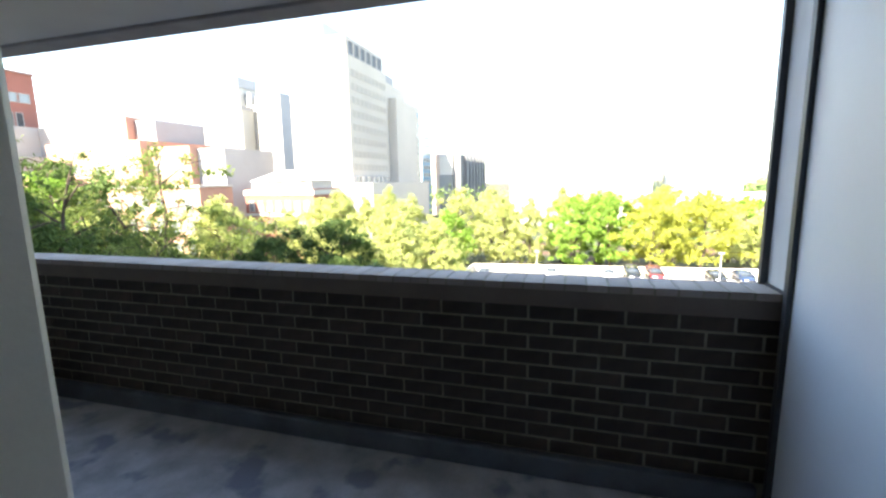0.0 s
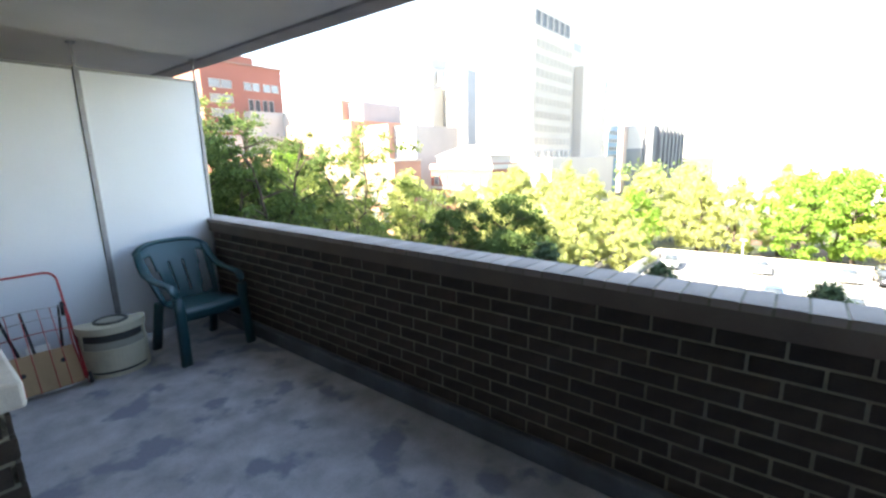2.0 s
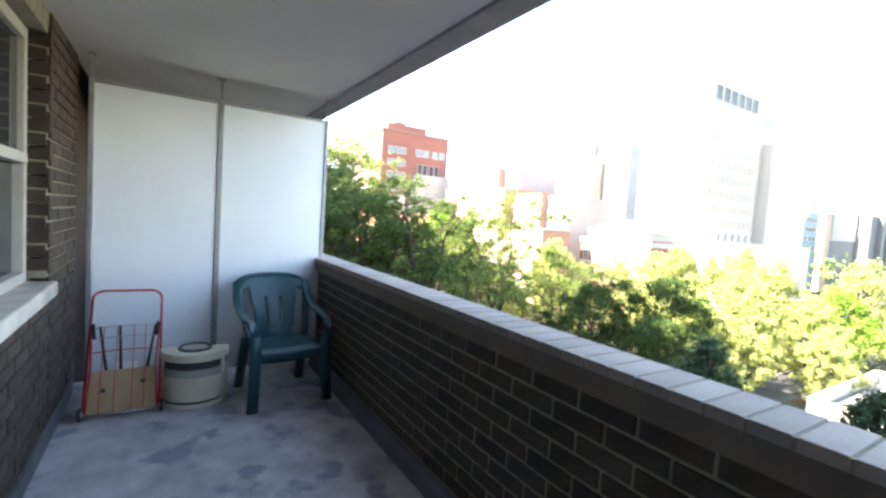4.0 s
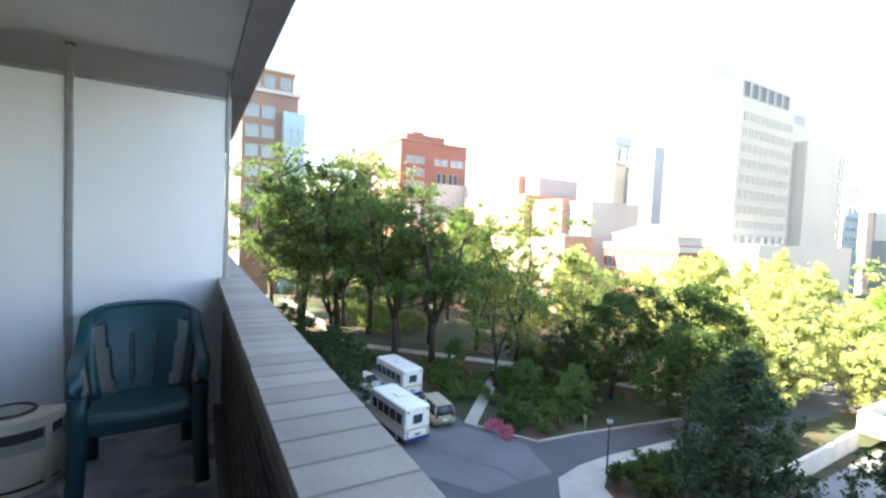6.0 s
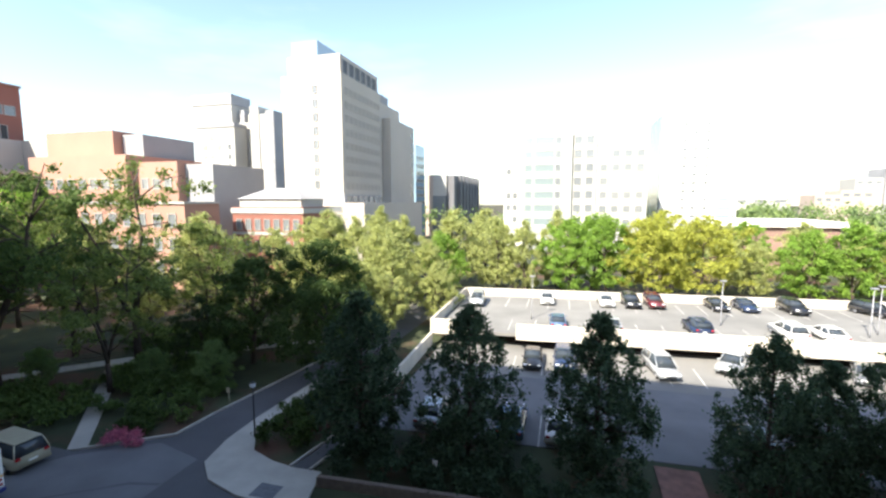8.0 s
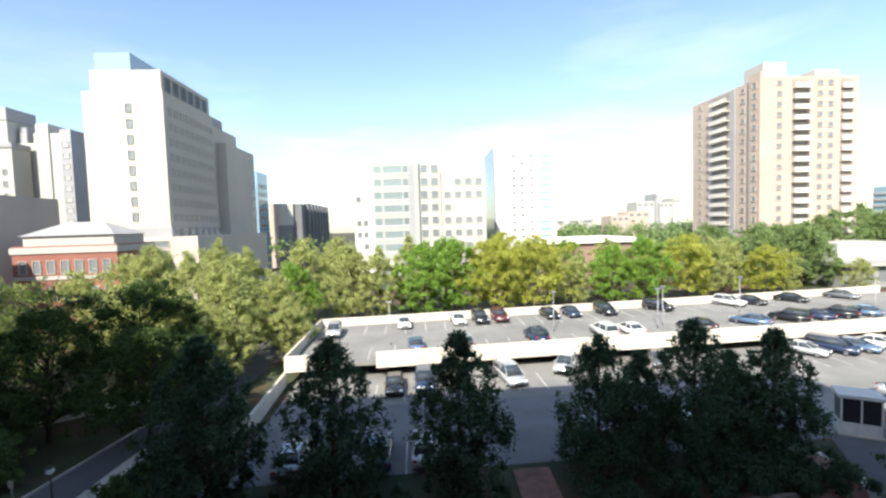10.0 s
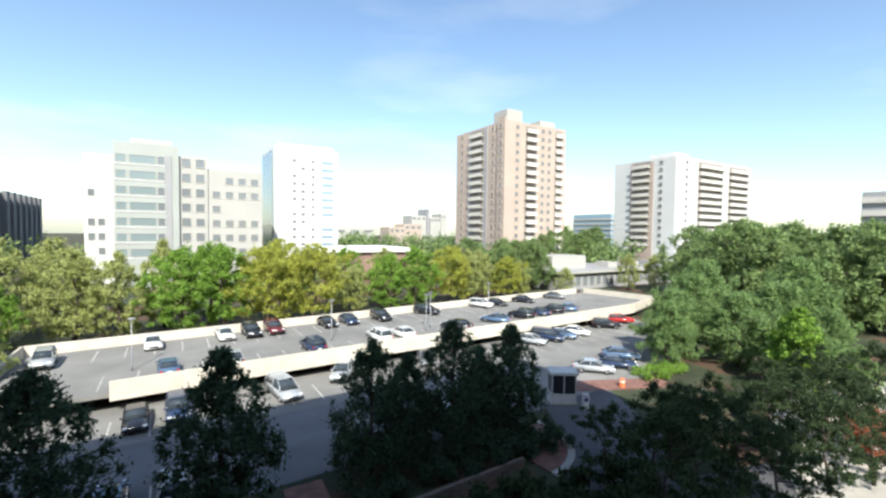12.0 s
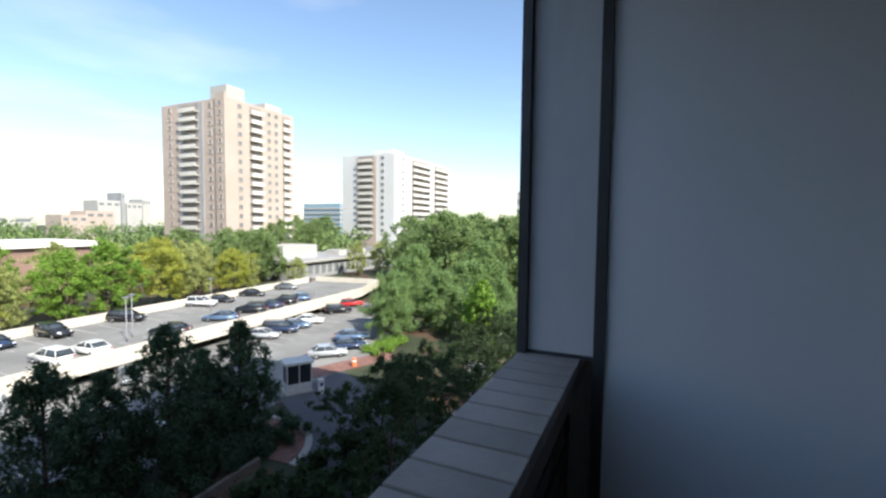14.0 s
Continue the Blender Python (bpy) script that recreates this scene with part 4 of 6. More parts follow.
def conical(kind, seed, height, spread_r, color, n, size):
    """Template of an upright, dense, egg-shaped street tree."""
    e = empty("tree")
    r = random.Random(seed)
    bm = bmesh.new()
    tube(bm, [(0, 0, 0), (0.05, 0, height * 0.4), (0, 0.06, height * 0.95)], [0.16, 0.11, 0.02], 8)
    clumps = []
    for k in range(300):
        t = r.random() ** 1.05
        z = height * (0.12 + 0.86 * t)
        w = spread_r * (math.sin(math.pi * min(1, 0.3 + 0.68 * t)) ** 0.9)
        a = k * 2.4
        d = w * r.uniform(0.25, 1.0)
        c = (math.cos(a) * d, math.sin(a) * d, z)
        clumps.append((*c, spread_r * r.uniform(0.09, 0.19) * (1.1 - 0.5 * t)))
        if k % 3 == 0:
            tube(bm, [(0, 0, z - 0.7), c], [0.035, 0.01], 4, False)
    part("trunk", bm, M_BARK, e)
    me = leaves(clumps, n, size, seed, 1.35)
    me.materials.append(LEAF[color])
    ob = new("crown", me)
    ob.parent = e
    tree_kinds[kind] = e
    return e


feathery("locust", 3, 14, 5.6, "dark", 9500, 0.13, 0.22, 0.22, 3)
feathery("locust_b", 11, 12.5, 5.2, "lime", 8500, 0.125, 0.19, 0.2, 3)
feathery("locust_c", 29, 13.0, 5.0, "lime", 5200, 0.12, 0.19, 0.18, 4)
broad("round", 5, 9.5, 4.6, "green", 18000, 0.14, 0.2, 0.15, 10, 0.85, 0.8, 0.12, 150)
broad("bright", 7, 10.2, 4.2, "bright", 16000, 0.16, 0.2, 0.2, 9, 0.8, 0.8, 0.14, 130)
broad("yellow", 9, 10.2, 4.8, "yellow", 17000, 0.16, 0.2, 0.2, 10, 0.8, 0.8, 0.14, 140)
broad("olive", 13, 9.8, 4.3, "olive", 16000, 0.15, 0.2, 0.12, 10, 0.9, 0.75, 0.1, 150, 1.2)
broad("olive_b", 37, 10.8, 3.8, "olive", 14000, 0.15, 0.2, 0.12, 10, 1.0, 0.7, 0.1, 140, 1.6)
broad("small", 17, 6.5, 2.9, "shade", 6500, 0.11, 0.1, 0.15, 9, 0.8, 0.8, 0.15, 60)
broad("wood", 19, 13, 6.5, "far", 12000, 0.26, 0.25, 0.1, 11, 0.9, 0.8, 0.1, 150)
broad("bush_green", 23, 7.5, 4.0, "sage", 18000, 0.14, 0.15, 0.08, 10, 0.9, 0.8, 0.05, 160)
conical("pear", 2, 8.2, 2.6, "pine", 20000, 0.105)
conical("pear_b", 4, 8.6, 2.8, "pine", 20000, 0.105)
conical("poplar", 6, 6.5, 1.7, "bright", 7000, 0.16)
tree_labels = {"locust": "tall dark-leaved honey locust with bare forked trunk", "locust_b": "open-crowned green locust tree in the park", "locust_c": "thin-crowned locust tree with leaning limbs", "round": "round-crowned green tree beside the lane", "bright": "fresh green street tree behind the parking deck",
               "yellow": "broad yellow-green tree turning for autumn", "olive": "pale olive-green tree with fine leaves", "olive_b": "tall narrow pale olive-green tree", "small": "small sparse tree, its leaves coloured dark for shade", "wood": "full green tree of the distant wood", "bush_green": "dense low green tree with leaves to the ground",
               "pear": "dense dark egg-shaped tree by the hedge", "pear_b": "tall dark upright tree by the hedge", "poplar": "slim bright green upright tree"}
used = set()


def plant(kind, x, y, s=1.0, rot=0.0, z=GROUND, sz=1.0):
    t = tree_kinds[kind]
    x, y = site(x, y)
    s *= K
    m = pose(x, y, z - 0.03, 0, 0, rot)
    if kind in used:
        ob = copy_thing(t, m)
    else:
        ob = t
        ob.matrix_basis = m
        used.add(kind)
    ob.scale = (s, s, s * sz)
    return tagged(ob, tree_labels[kind], "tree", "trees, " + kind.replace("_", " "))


rt = random.Random(4)
for k, x, y, s in (("locust", -42.5, 13.2, 1.55), ("locust", -33.8, 16.2, 1.28), ("locust_b", -24.5, 21.0, 0.8), ("locust", -37.5, 18.0, 1.3), ("locust_b", -34, 25.5, 1.05), ("locust_b", -48, 30, 1.0), ("locust_c", -21.5, 31, 0.82), ("locust", -46.5, 10.4, 1.5), ("locust_c", -49, 15.7, 1.85), ("locust", -60, 9, 1.45), ("locust", -31.0, 18.6, 1.28), ("locust_b", -28.4, 26.3, 1.28),
                    ("locust_b", -38, 22, 1.05), ("locust_c", -25.8, 31.5, 0.85), ("olive", -31, 36, 1.1), ("olive", -55, 26, 1.2), ("olive", -47, 36, 1.0), ("bright", -58, 38, 1.4), ("olive", -66, 24, 0.8), ("bright", -72, 17, 0.85), ("olive", -62, 31, 0.75), ("olive", -42, 38, 0.65), ("bright", -76, 28, 0.9), ("olive", -36, 34, 0.6), ("locust_b", -52, 11, 1.3), ("locust", -68, 14, 1.6), ("locust", -55, 12, 1.75), ("locust_b", -60, 22, 1.5), ("locust_c", -44.5, 17.5, 1.75), ("locust_b", -40.5, 12.0, 1.2)):
    plant(k, x, y, s, rt.uniform(0, 360))
for k, x, y, s in (("round", -15.5, 33, 0.95), ("round", -19, 28, 0.85), ("round", -12.5, 27, 0.72), ("bush_green", -18.5, 23.5, 0.42), ("bush_green", -22.6, 22.5, 0.34), ("bush_green", -30, 20.5, 0.34), ("small", -22, 26, 0.8), ("small", -22.6, 7.7, 0.92), ("small", -25.2, 7.4, 0.85), ("small", -27.5, 6.6, 0.85), ("small", -31, 6.0, 0.95)):
    plant(k, x, y, s, rt.uniform(0, 360))
# the sunny belt west of the lot and behind it
for k, x, y, s in (("olive", -27, 54, 1.1), ("olive_b", -21, 50, 0.95), ("olive", -16, 46, 0.95), ("olive_b", -13, 41, 0.8), ("olive_b", -17, 56, 0.95), ("bright", -11, 54, 0.8), ("olive", -11.5, 62, 1.1), ("olive_b", -23, 62, 1.05), ("olive", -30, 46, 0.9), ("olive", -22, 42, 0.8), ("olive", -12, 36, 0.65), ("olive", -30.5, 55, 1.0), ("olive_b", -15.2, 37.5, 0.72), ("olive", -8.7, 43.5, 0.6), ("olive_b", -16.8, 51.5, 0.9), ("olive", -11.3, 48.5, 0.78), ("olive_b", -19.5, 38, 0.8)):
    plant(k, x, y, s, rt.uniform(0, 360))
for k, x, y, s in (("olive", -5, 60, 1.0), ("olive_b", -1, 58, 0.9), ("bright", 4.5, 57.5, 0.98), ("bright", 9.5, 60, 1.0), ("yellow", 14, 58.5, 0.98), ("yellow", 20, 59.5, 1.0), ("yellow", 17, 65, 1.05), ("bright", 8, 66, 1.0), ("olive", 27.5, 64, 0.72), ("bright", 32, 62, 0.85),
                    ("bright", 37, 62, 0.95), ("olive", 34, 68, 0.95), ("yellow", 44, 63, 0.95), ("olive_b", 49, 65, 0.85), ("olive", 53, 67, 0.9), ("yellow", 57, 64, 0.75), ("olive", 62, 66, 0.7), ("olive_b", 3, 66, 1.0), ("olive", -8, 68, 1.1), ("bright", 29, 72, 0.9), ("wood", 24, 84, 0.6), ("olive", 42, 70, 0.9), ("olive_b", 26, 70, 0.85), ("olive", 72, 63.5, 0.55), ("olive_b", 90, 62, 0.75), ("olive", 97, 60, 0.8)):
    plant(k, x, y, s, rt.uniform(0, 360))
# the dark row by the hedge
for k, x, y, s, q in (("pear", -5.6, 19.3, 1.0, 0), ("pear_b", -0.2, 19.9, 0.9, 40), ("pear", 5.7, 20.3, 0.93, 200), ("pear_b", 12.6, 20.7, 0.82, 100), ("pear", 15.0, 21.4, 0.72, 10), ("pear_b", 17.5, 20.8, 0.88, 300), ("pear", 21.9, 21.0, 0.84, 150), ("pear", 19.8, 21.4, 0.7, 60)):
    plant(k, x, y, s, q)
# the right-hand side
for k, x, y, s in (("bush_green", 44.5, 24.5, 0.8), ("bush_green", 48, 26.5, 0.9), ("bush_green", 50, 21, 0.9), ("bush_green", 55, 28, 1.05), ("bush_green", 57, 21, 1.0), ("bush_green", 62, 31, 1.2), ("bush_green", 65, 22, 1.3), ("poplar", 45.5, 14.6, 1.1), ("poplar", 47, 15.6, 1.0),
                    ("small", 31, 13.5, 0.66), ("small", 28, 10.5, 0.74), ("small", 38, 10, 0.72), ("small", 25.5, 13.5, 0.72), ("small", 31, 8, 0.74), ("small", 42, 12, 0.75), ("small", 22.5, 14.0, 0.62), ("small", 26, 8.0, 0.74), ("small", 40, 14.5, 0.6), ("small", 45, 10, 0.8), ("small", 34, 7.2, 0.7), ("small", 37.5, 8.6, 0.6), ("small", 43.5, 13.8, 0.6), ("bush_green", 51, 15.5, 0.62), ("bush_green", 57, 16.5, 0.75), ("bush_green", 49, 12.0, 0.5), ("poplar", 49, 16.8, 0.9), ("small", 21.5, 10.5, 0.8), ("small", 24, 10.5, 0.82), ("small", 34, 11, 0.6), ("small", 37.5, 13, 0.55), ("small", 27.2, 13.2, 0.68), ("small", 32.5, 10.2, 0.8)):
    plant(k, x, y, s, rt.uniform(0, 360))
for k in range(34):
    a = radians(rt.uniform(61, 84))
    d = rt.uniform(78, 110)
    plant("wood", 4 + d * math.sin(a), d * math.cos(a), rt.uniform(0.8, 1.15), rt.uniform(0, 360))
for k in range(16):
    a = radians(rt.uniform(34, 43))
    d = rt.uniform(96, 108)
    if d * math.cos(a) > 84:
        continue
    plant("wood", 4 + d * math.sin(a), d * math.cos(a), rt.uniform(0.65, 0.9), rt.uniform(0, 360))

for k in range(26):
    a = radians(rt.uniform(42, 62))
    y = rt.uniform(88, 106)
    plant("wood", 4 + y * math.tan(a), y, rt.uniform(0.85, 1.15), rt.uniform(0, 360))


def far_wood(name, n, a0, a1, d0, d1, seed):
    r = np.random.RandomState(seed)
    cl = []
    for _ in range(n):
        a, d = math.radians(r.uniform(a0, a1)), r.uniform(d0, d1)
        for _ in range(3):
            cl.append((4 + d * math.sin(a) + r.normal() * 3, d * math.cos(a) + r.normal() * 3, GROUND + r.uniform(4, 11.5), r.uniform(3, 5.5)))
    me = leaves(cl, n * 130, 1.0, seed, 0.9)
    me.materials.append(LEAF["far"])
    return tagged(new(name, me), "distant woodland canopy of mixed greens", "woodland", kind="stuff")


far_wood("woodland", 260, 14, 84, 170, 420, 5)
far_wood("woodland", 120, -75, 12, 180, 300, 8)

# ---- things on the balcony ----
M_CHAIR = mat("teal_plastic", (0.008, 0.062, 0.074), 0.38, var=0.12, scale=6, fine=50, bump=0.05)
M_CREAM = mat("cream_plastic", (0.62, 0.58, 0.44), 0.5, var=0.08, scale=7, fine=50, bump=0.05, second=(0.48, 0.43, 0.31), mix_at=(0.55, 0.75))
M_GREYCREAM = mat("greyed_cream_plastic", (0.36, 0.35, 0.29), 0.55, var=0.1, scale=9, fine=60, bump=0.1)
M_GRILLE = mat("grey_grille", (0.07, 0.07, 0.068), 0.6, var=0.15, scale=20, fine=150, bump=0.5)
M_RED = mat("red_enamel", (0.45, 0.03, 0.035), 0.4, var=0.2, scale=10, fine=60)
M_CARD = mat("cardboard", (0.42, 0.28, 0.16), 0.9, var=0.12, scale=7, fine=90, bump=0.15, stretch=(1, 1, 0.3))
M_WIRE = mat("zinc_wire", (0.5, 0.5, 0.5), 0.4, metal=0.8, var=0.1)


def sweep(bm, pts, w, h, seg=4):
    """A rounded flat bar along points: w across, h thick."""
    n = len(pts)
    rings = []
    for i, p in enumerate(pts):
        p = Vector(p)
        d = (Vector(pts[min(n - 1, i + 1)]) - Vector(pts[max(0, i - 1)])).normalized()
        side = d.cross(Vector((0, 0, 1)))
        side = Vector((0, 1, 0)) if side.length < 0.3 else side.normalized()
        up = side.cross(d).normalized()
        ring = []
        for k in range(8):
            a = (k + 0.5) * math.tau / 8
            c, s = math.cos(a), math.sin(a)
            ring.append(bm.verts.new(p + side * (w / 2) * (abs(c) ** 0.6) * math.copysign(1, c) + up * (h / 2) * (abs(s) ** 0.6) * math.copysign(1, s)))
        rings.append(ring)
    for a, b in zip(rings, rings[1:]):
        for k in range(8):
            f = bm.faces.new((a[k], a[(k + 1) % 8], b[(k + 1) % 8], b[k]))
            f.smooth = True
    bm.faces.new(rings[0][::-1])
    bm.faces.new(rings[-1])


def garden_chair():
    """A moulded high-backed armchair; it faces +x."""
    e = empty("garden_chair", label="dark teal moulded plastic garden armchair with slotted back", category="chair")

    def sheetpart(name, fn, us, vs, thick, hole=None):
        bm = bmesh.new()
        g = [[bm.verts.new(fn(u, v)) for v in vs] for u in us]
        for i in range(len(us) - 1):
            for j in range(len(vs) - 1):
                if hole and hole((us[i] + us[i + 1]) / 2, (vs[j] + vs[j + 1]) / 2):
                    continue
                f = bm.faces.new((g[i][j], g[i + 1][j], g[i + 1][j + 1], g[i][j + 1]))
                f.smooth = True
        for v in [v for v in bm.verts if not v.link_faces]:
            bm.verts.remove(v)
        ob = part(name, bm, M_CHAIR, e)
        m = ob.modifiers.new("thickness", "SOLIDIFY")
        m.thickness = thick
        m.offset = 0
        return ob

    lin = lambda a, b, n: [a + (b - a) * i / n for i in range(n + 1)]
    # back: u across -1..1, v up 0..1, narrower slots left open
    back = lambda u, v: (0.10 - 0.17 * v - 0.05 * v * v + 0.075 * u * u * (1 - 0.35 * v), u * (0.215 + 0.075 * v ** 0.8), 0.42 + (0.51 - 0.05 * u ** 6 - 0.02 * u * u) * v)
    slot = lambda u, v: (0.06 < v < 0.84 and 0.92 > abs(u) > 0.60 + 0.14 * v) or (0.12 < v < 0.62 and 0.20 < abs(u) < 0.25)
    sheetpart("backrest", back, lin(-1, 1, 40), lin(0, 1, 22), 0.012, slot)
    bm = bmesh.new()
    sweep(bm, [back(-1, v) for v in lin(0.0, 1, 8)] + [back(u, 1) for u in lin(-0.9, 0.9, 12)] + [back(1, v) for v in lin(1, 0.0, 8)], 0.05, 0.03)
    part("back_rim", bm, M_CHAIR, e)
    seat = lambda u, v: (0.08 + 0.45 * v, u * (0.225 + 0.025 * v), 0.425 + 0.02 * v - 0.018 * math.cos(u * 1.5) * math.sin(v * 2.6) - 0.03 * max(0, v - 0.85) / 0.15)
    sheetpart("seat", seat, lin(-1, 1, 12), lin(0, 1, 12), 0.012)
    bm = bmesh.new()
    sweep(bm, [(seat(u, 1)[0], seat(u, 1)[1], seat(u, 1)[2] - 0.02) for u in lin(-1.12, 1.12, 12)], 0.03, 0.085)
    part("seat_rim", bm, M_CHAIR, e)
    for s in (-1, 1):
        bm = bmesh.new()
        sweep(bm, [(-0.055, s * 0.282, 0.86), (0.0, s * 0.292, 0.77), (0.08, s * 0.30, 0.70), (0.20, s * 0.302, 0.668), (0.36, s * 0.302, 0.655), (0.47, s * 0.292, 0.645), (0.515, s * 0.28, 0.60), (0.525, s * 0.275, 0.52)], 0.068, 0.024)
        part("armrest", bm, M_CHAIR, e)
        for pts, w in (([(0.525, s * 0.275, 0.56), (0.53, s * 0.268, 0.42), (0.545, s * 0.275, 0.2), (0.56, s * 0.285, 0.0)], 0.08), ([(0.10, s * 0.235, 0.44), (0.05, s * 0.245, 0.25), (-0.02, s * 0.255, 0.0)], 0.07)):
            bm = bmesh.new()
            sweep(bm, pts, w, 0.052)
            part("leg", bm, M_CHAIR, e)
    return e


chair = garden_chair()
chair.matrix_basis = pose(0.29, -0.455, 0, 0, 0, 5)


def drum():
    """A D-shaped cream drum with grille bands and a ring on top."""
    e = empty("air_purifier", label="cream plastic drum-shaped air purifier with grey grille bands", category="air purifier")

    def outline(r, flat):
        pts = [(r * math.cos(a), r * math.sin(a)) for a in [radians(-100 + 200 * i / 28) for i in range(29)]]
        return [(max(x, -flat), y) for x, y in pts]

    def band(name, z0, z1, r, m, top=False):
        bm = bmesh.new()
        o = outline(r, 0.12)
        lo, hi = [bm.verts.new((x, y, z0)) for x, y in o], [bm.verts.new((x, y, z1)) for x, y in o]
        n = len(o)
        for i in range(n):
            f = bm.faces.new((lo[i], lo[(i + 1) % n], hi[(i + 1) % n], hi[i]))
        bm.faces.new(hi)
        bm.faces.new(lo[::-1])
        bmesh.ops.bevel(bm, geom=[ed for ed in bm.edges if abs(ed.verts[0].co.z - ed.verts[1].co.z) < 1e-6], offset=0.008, segments=2, affect="EDGES")
        return part(name, bm, m, e)

    band("base", 0.0, 0.03, 0.225, M_CREAM)
    band("lower_grille", 0.03, 0.05, 0.214, M_BLACK)
    band("body", 0.05, 0.225, 0.226, M_CREAM)
    band("middle_band", 0.225, 0.283, 0.219, M_GREYCREAM)
    band("grille", 0.283, 0.345, 0.212, M_GRILLE)
    band("top", 0.345, 0.40, 0.230, M_CREAM)
    for k in range(30):
        a = radians(-92 + 184 * k / 29)
        boxpart("slat", (-0.002, 0.002, -0.003, 0.003, 0.283, 0.345), M_GRILLE, e).matrix_basis = pose(0.215 * math.cos(a), 0.215 * math.sin(a), 0, 0, 0, math.degrees(a))
    for a in (radians(-68), radians(62)):
        boxpart("pillar", (-0.012, 0.008, -0.018, 0.018, 0.03, 0.346), M_CREAM, e, bevel=0.004).matrix_basis = pose(0.219 * math.cos(a), 0.219 * math.sin(a), 0, 0, 0, math.degrees(a))
    bm = bmesh.new()
    ring = [(0.03 + 0.105 * math.cos(a), 0.105 * math.sin(a), 0.405) for a in [k * math.tau / 24 for k in range(25)]]
    tube(bm, ring, 0.012, 6, False)
    part("top_ring", bm, M_GRILLE, e)
    bm = bmesh.new()
    bmesh.ops.create_cone(bm, cap_ends=True, segments=24, radius1=0.096, radius2=0.09, depth=0.006, matrix=Matrix.Translation((0.03, 0, 0.404)))
    part("top_grille", bm, M_GREYCREAM, e)
    return e


purifier = drum()
purifier.matrix_basis = pose(0.41, -1.035, 0, 0, 0, -8)


def shopping_cart():
    """A folded wire cart that leans on the screen, with a cut carton in it. Its own +x points away from the screen, z along its frame."""
    e = empty("folding_cart", label="red folding wire cart leaning on the screen", category="cart")
    w = 0.215
    bm = bmesh.new()
    c = 0.07
    arcp = lambda s: [(0, s * (w - c + c * math.cos(a)), 0.93 - c + c * math.sin(a)) for a in [radians(k * 15) for k in range(7)]]
    tube(bm, [(0, -w, 0.02)] + [(0, -w, 0.86)] + arcp(-1) + arcp(1)[::-1] + [(0, w, 0.86), (0, w, 0.02)], 0.0085, 8)
    part("frame", bm, M_RED, e)
    for s in (-1, 1):
        bm = bmesh.new()
        tube(bm, [(0.012, s * (w - 0.012), 0.05), (0.05, s * (w - 0.03), 0.35), (0.012, s * (w - 0.005), 0.66)], 0.006, 6)
        part("brace", bm, M_RED, e)
        bm = bmesh.new()
        bmesh.ops.create_cone(bm, cap_ends=True, segments=20, radius1=0.045, radius2=0.045, depth=0.02, matrix=pose(0.02, s * (w + 0.015), 0.045, 90, 0, 0))
        bmesh.ops.bevel(bm, geom=[d for d in bm.edges], offset=0.004, segments=1, affect="EDGES")
        wheel = part("wheel", bm, M_BLACK, e)
        bm = bmesh.new()
        bmesh.ops.create_cone(bm, cap_ends=True, segments=12, radius1=0.014, radius2=0.014, depth=0.03, matrix=pose(0.02, s * (w + 0.015), 0.045, 90, 0, 0))
        part("hub", bm, M_WHITE, wheel)
        bm = bmesh.new()
        tube(bm, [(0.0, s * (w - 0.005), 0.61), (0.03, s * (w - 0.02), 0.66), (0.02, s * (w - 0.03), 0.56)], 0.012, 6)
        part("catch", bm, M_BLACK, e)
    for z, m in ((0.56, M_WIRE), (0.64, M_WIRE), (0.46, M_RED)):
        bm = bmesh.new()
        tube(bm, [(0.004, -w, z), (0.03, -0.05, z + 0.005), (0.03, 0.07, z + 0.005), (0.004, w, z)], 0.0035, 6)
        part("cross_wire", bm, m, e)
    for y in (-0.13, -0.05, 0.05, 0.12):
        bm = bmesh.new()
        tube(bm, [(0.028, y, 0.03), (0.03, y, 0.64)], 0.003, 6)
        part("basket_wire", bm, M_RED if abs(y) > 0.04 else M_WIRE, e)
    bm = bmesh.new()
    tube(bm, [(0.02, -w, 0.03), (0.02, w, 0.03)], 0.006, 6)
    part("axle", bm, M_WIRE, e)
    for y, lean in ((-0.10, 0.06), (0.13, -0.05), (-0.02, 0.02)):
        bm = bmesh.new()
        tube(bm, [(-0.03, y, 0.3), (-0.02, y - lean, 0.66)], [0.011, 0.008], 6)
        part("handle_stub", bm, M_BLACK, e)
    return e


cart = shopping_cart()
LEAN = 31
cart.matrix_basis = pose(0.60, -1.48, 0.005, 0, -LEAN, 0)


def carton():
    """A carton with its flaps cut off and two hand holes."""
    e = empty("cardboard_box", label="open brown cardboard box with hand holes, strapped in the cart", category="box")
    t = 0.006
    bm = bmesh.new()
    for b in ((-0.14, 0.0, -0.2, 0.2, 0, t), (-t, 0.0, -0.2, 0.2, t, 0.29), (-0.14, -0.14 + t, -0.2, 0.2, t, 0.31)):
        box(bm, *b)
    part("shell", bm, M_CARD, e)
    for s in (-1, 1):
        boxpart("side", (-0.134, -t, min(s * 0.2, s * 0.194), max(s * 0.2, s * 0.194), t, 0.27), M_CARD, e)
        bm = bmesh.new()
        bmesh.ops.create_cone(bm, cap_ends=True, segments=14, radius1=0.017, radius2=0.017, depth=0.004, matrix=pose(0.001, s * 0.115, 0.17 + 0.02 * s, 0, 90, 0))
        part("hand_hole", bm, M_BLACK, e, "dark hand hole")
    boxpart("flap", (-0.08, -0.075, -0.06, 0.08, 0.2, 0.36), M_WHITE, e, "white papers in the box")
    return e


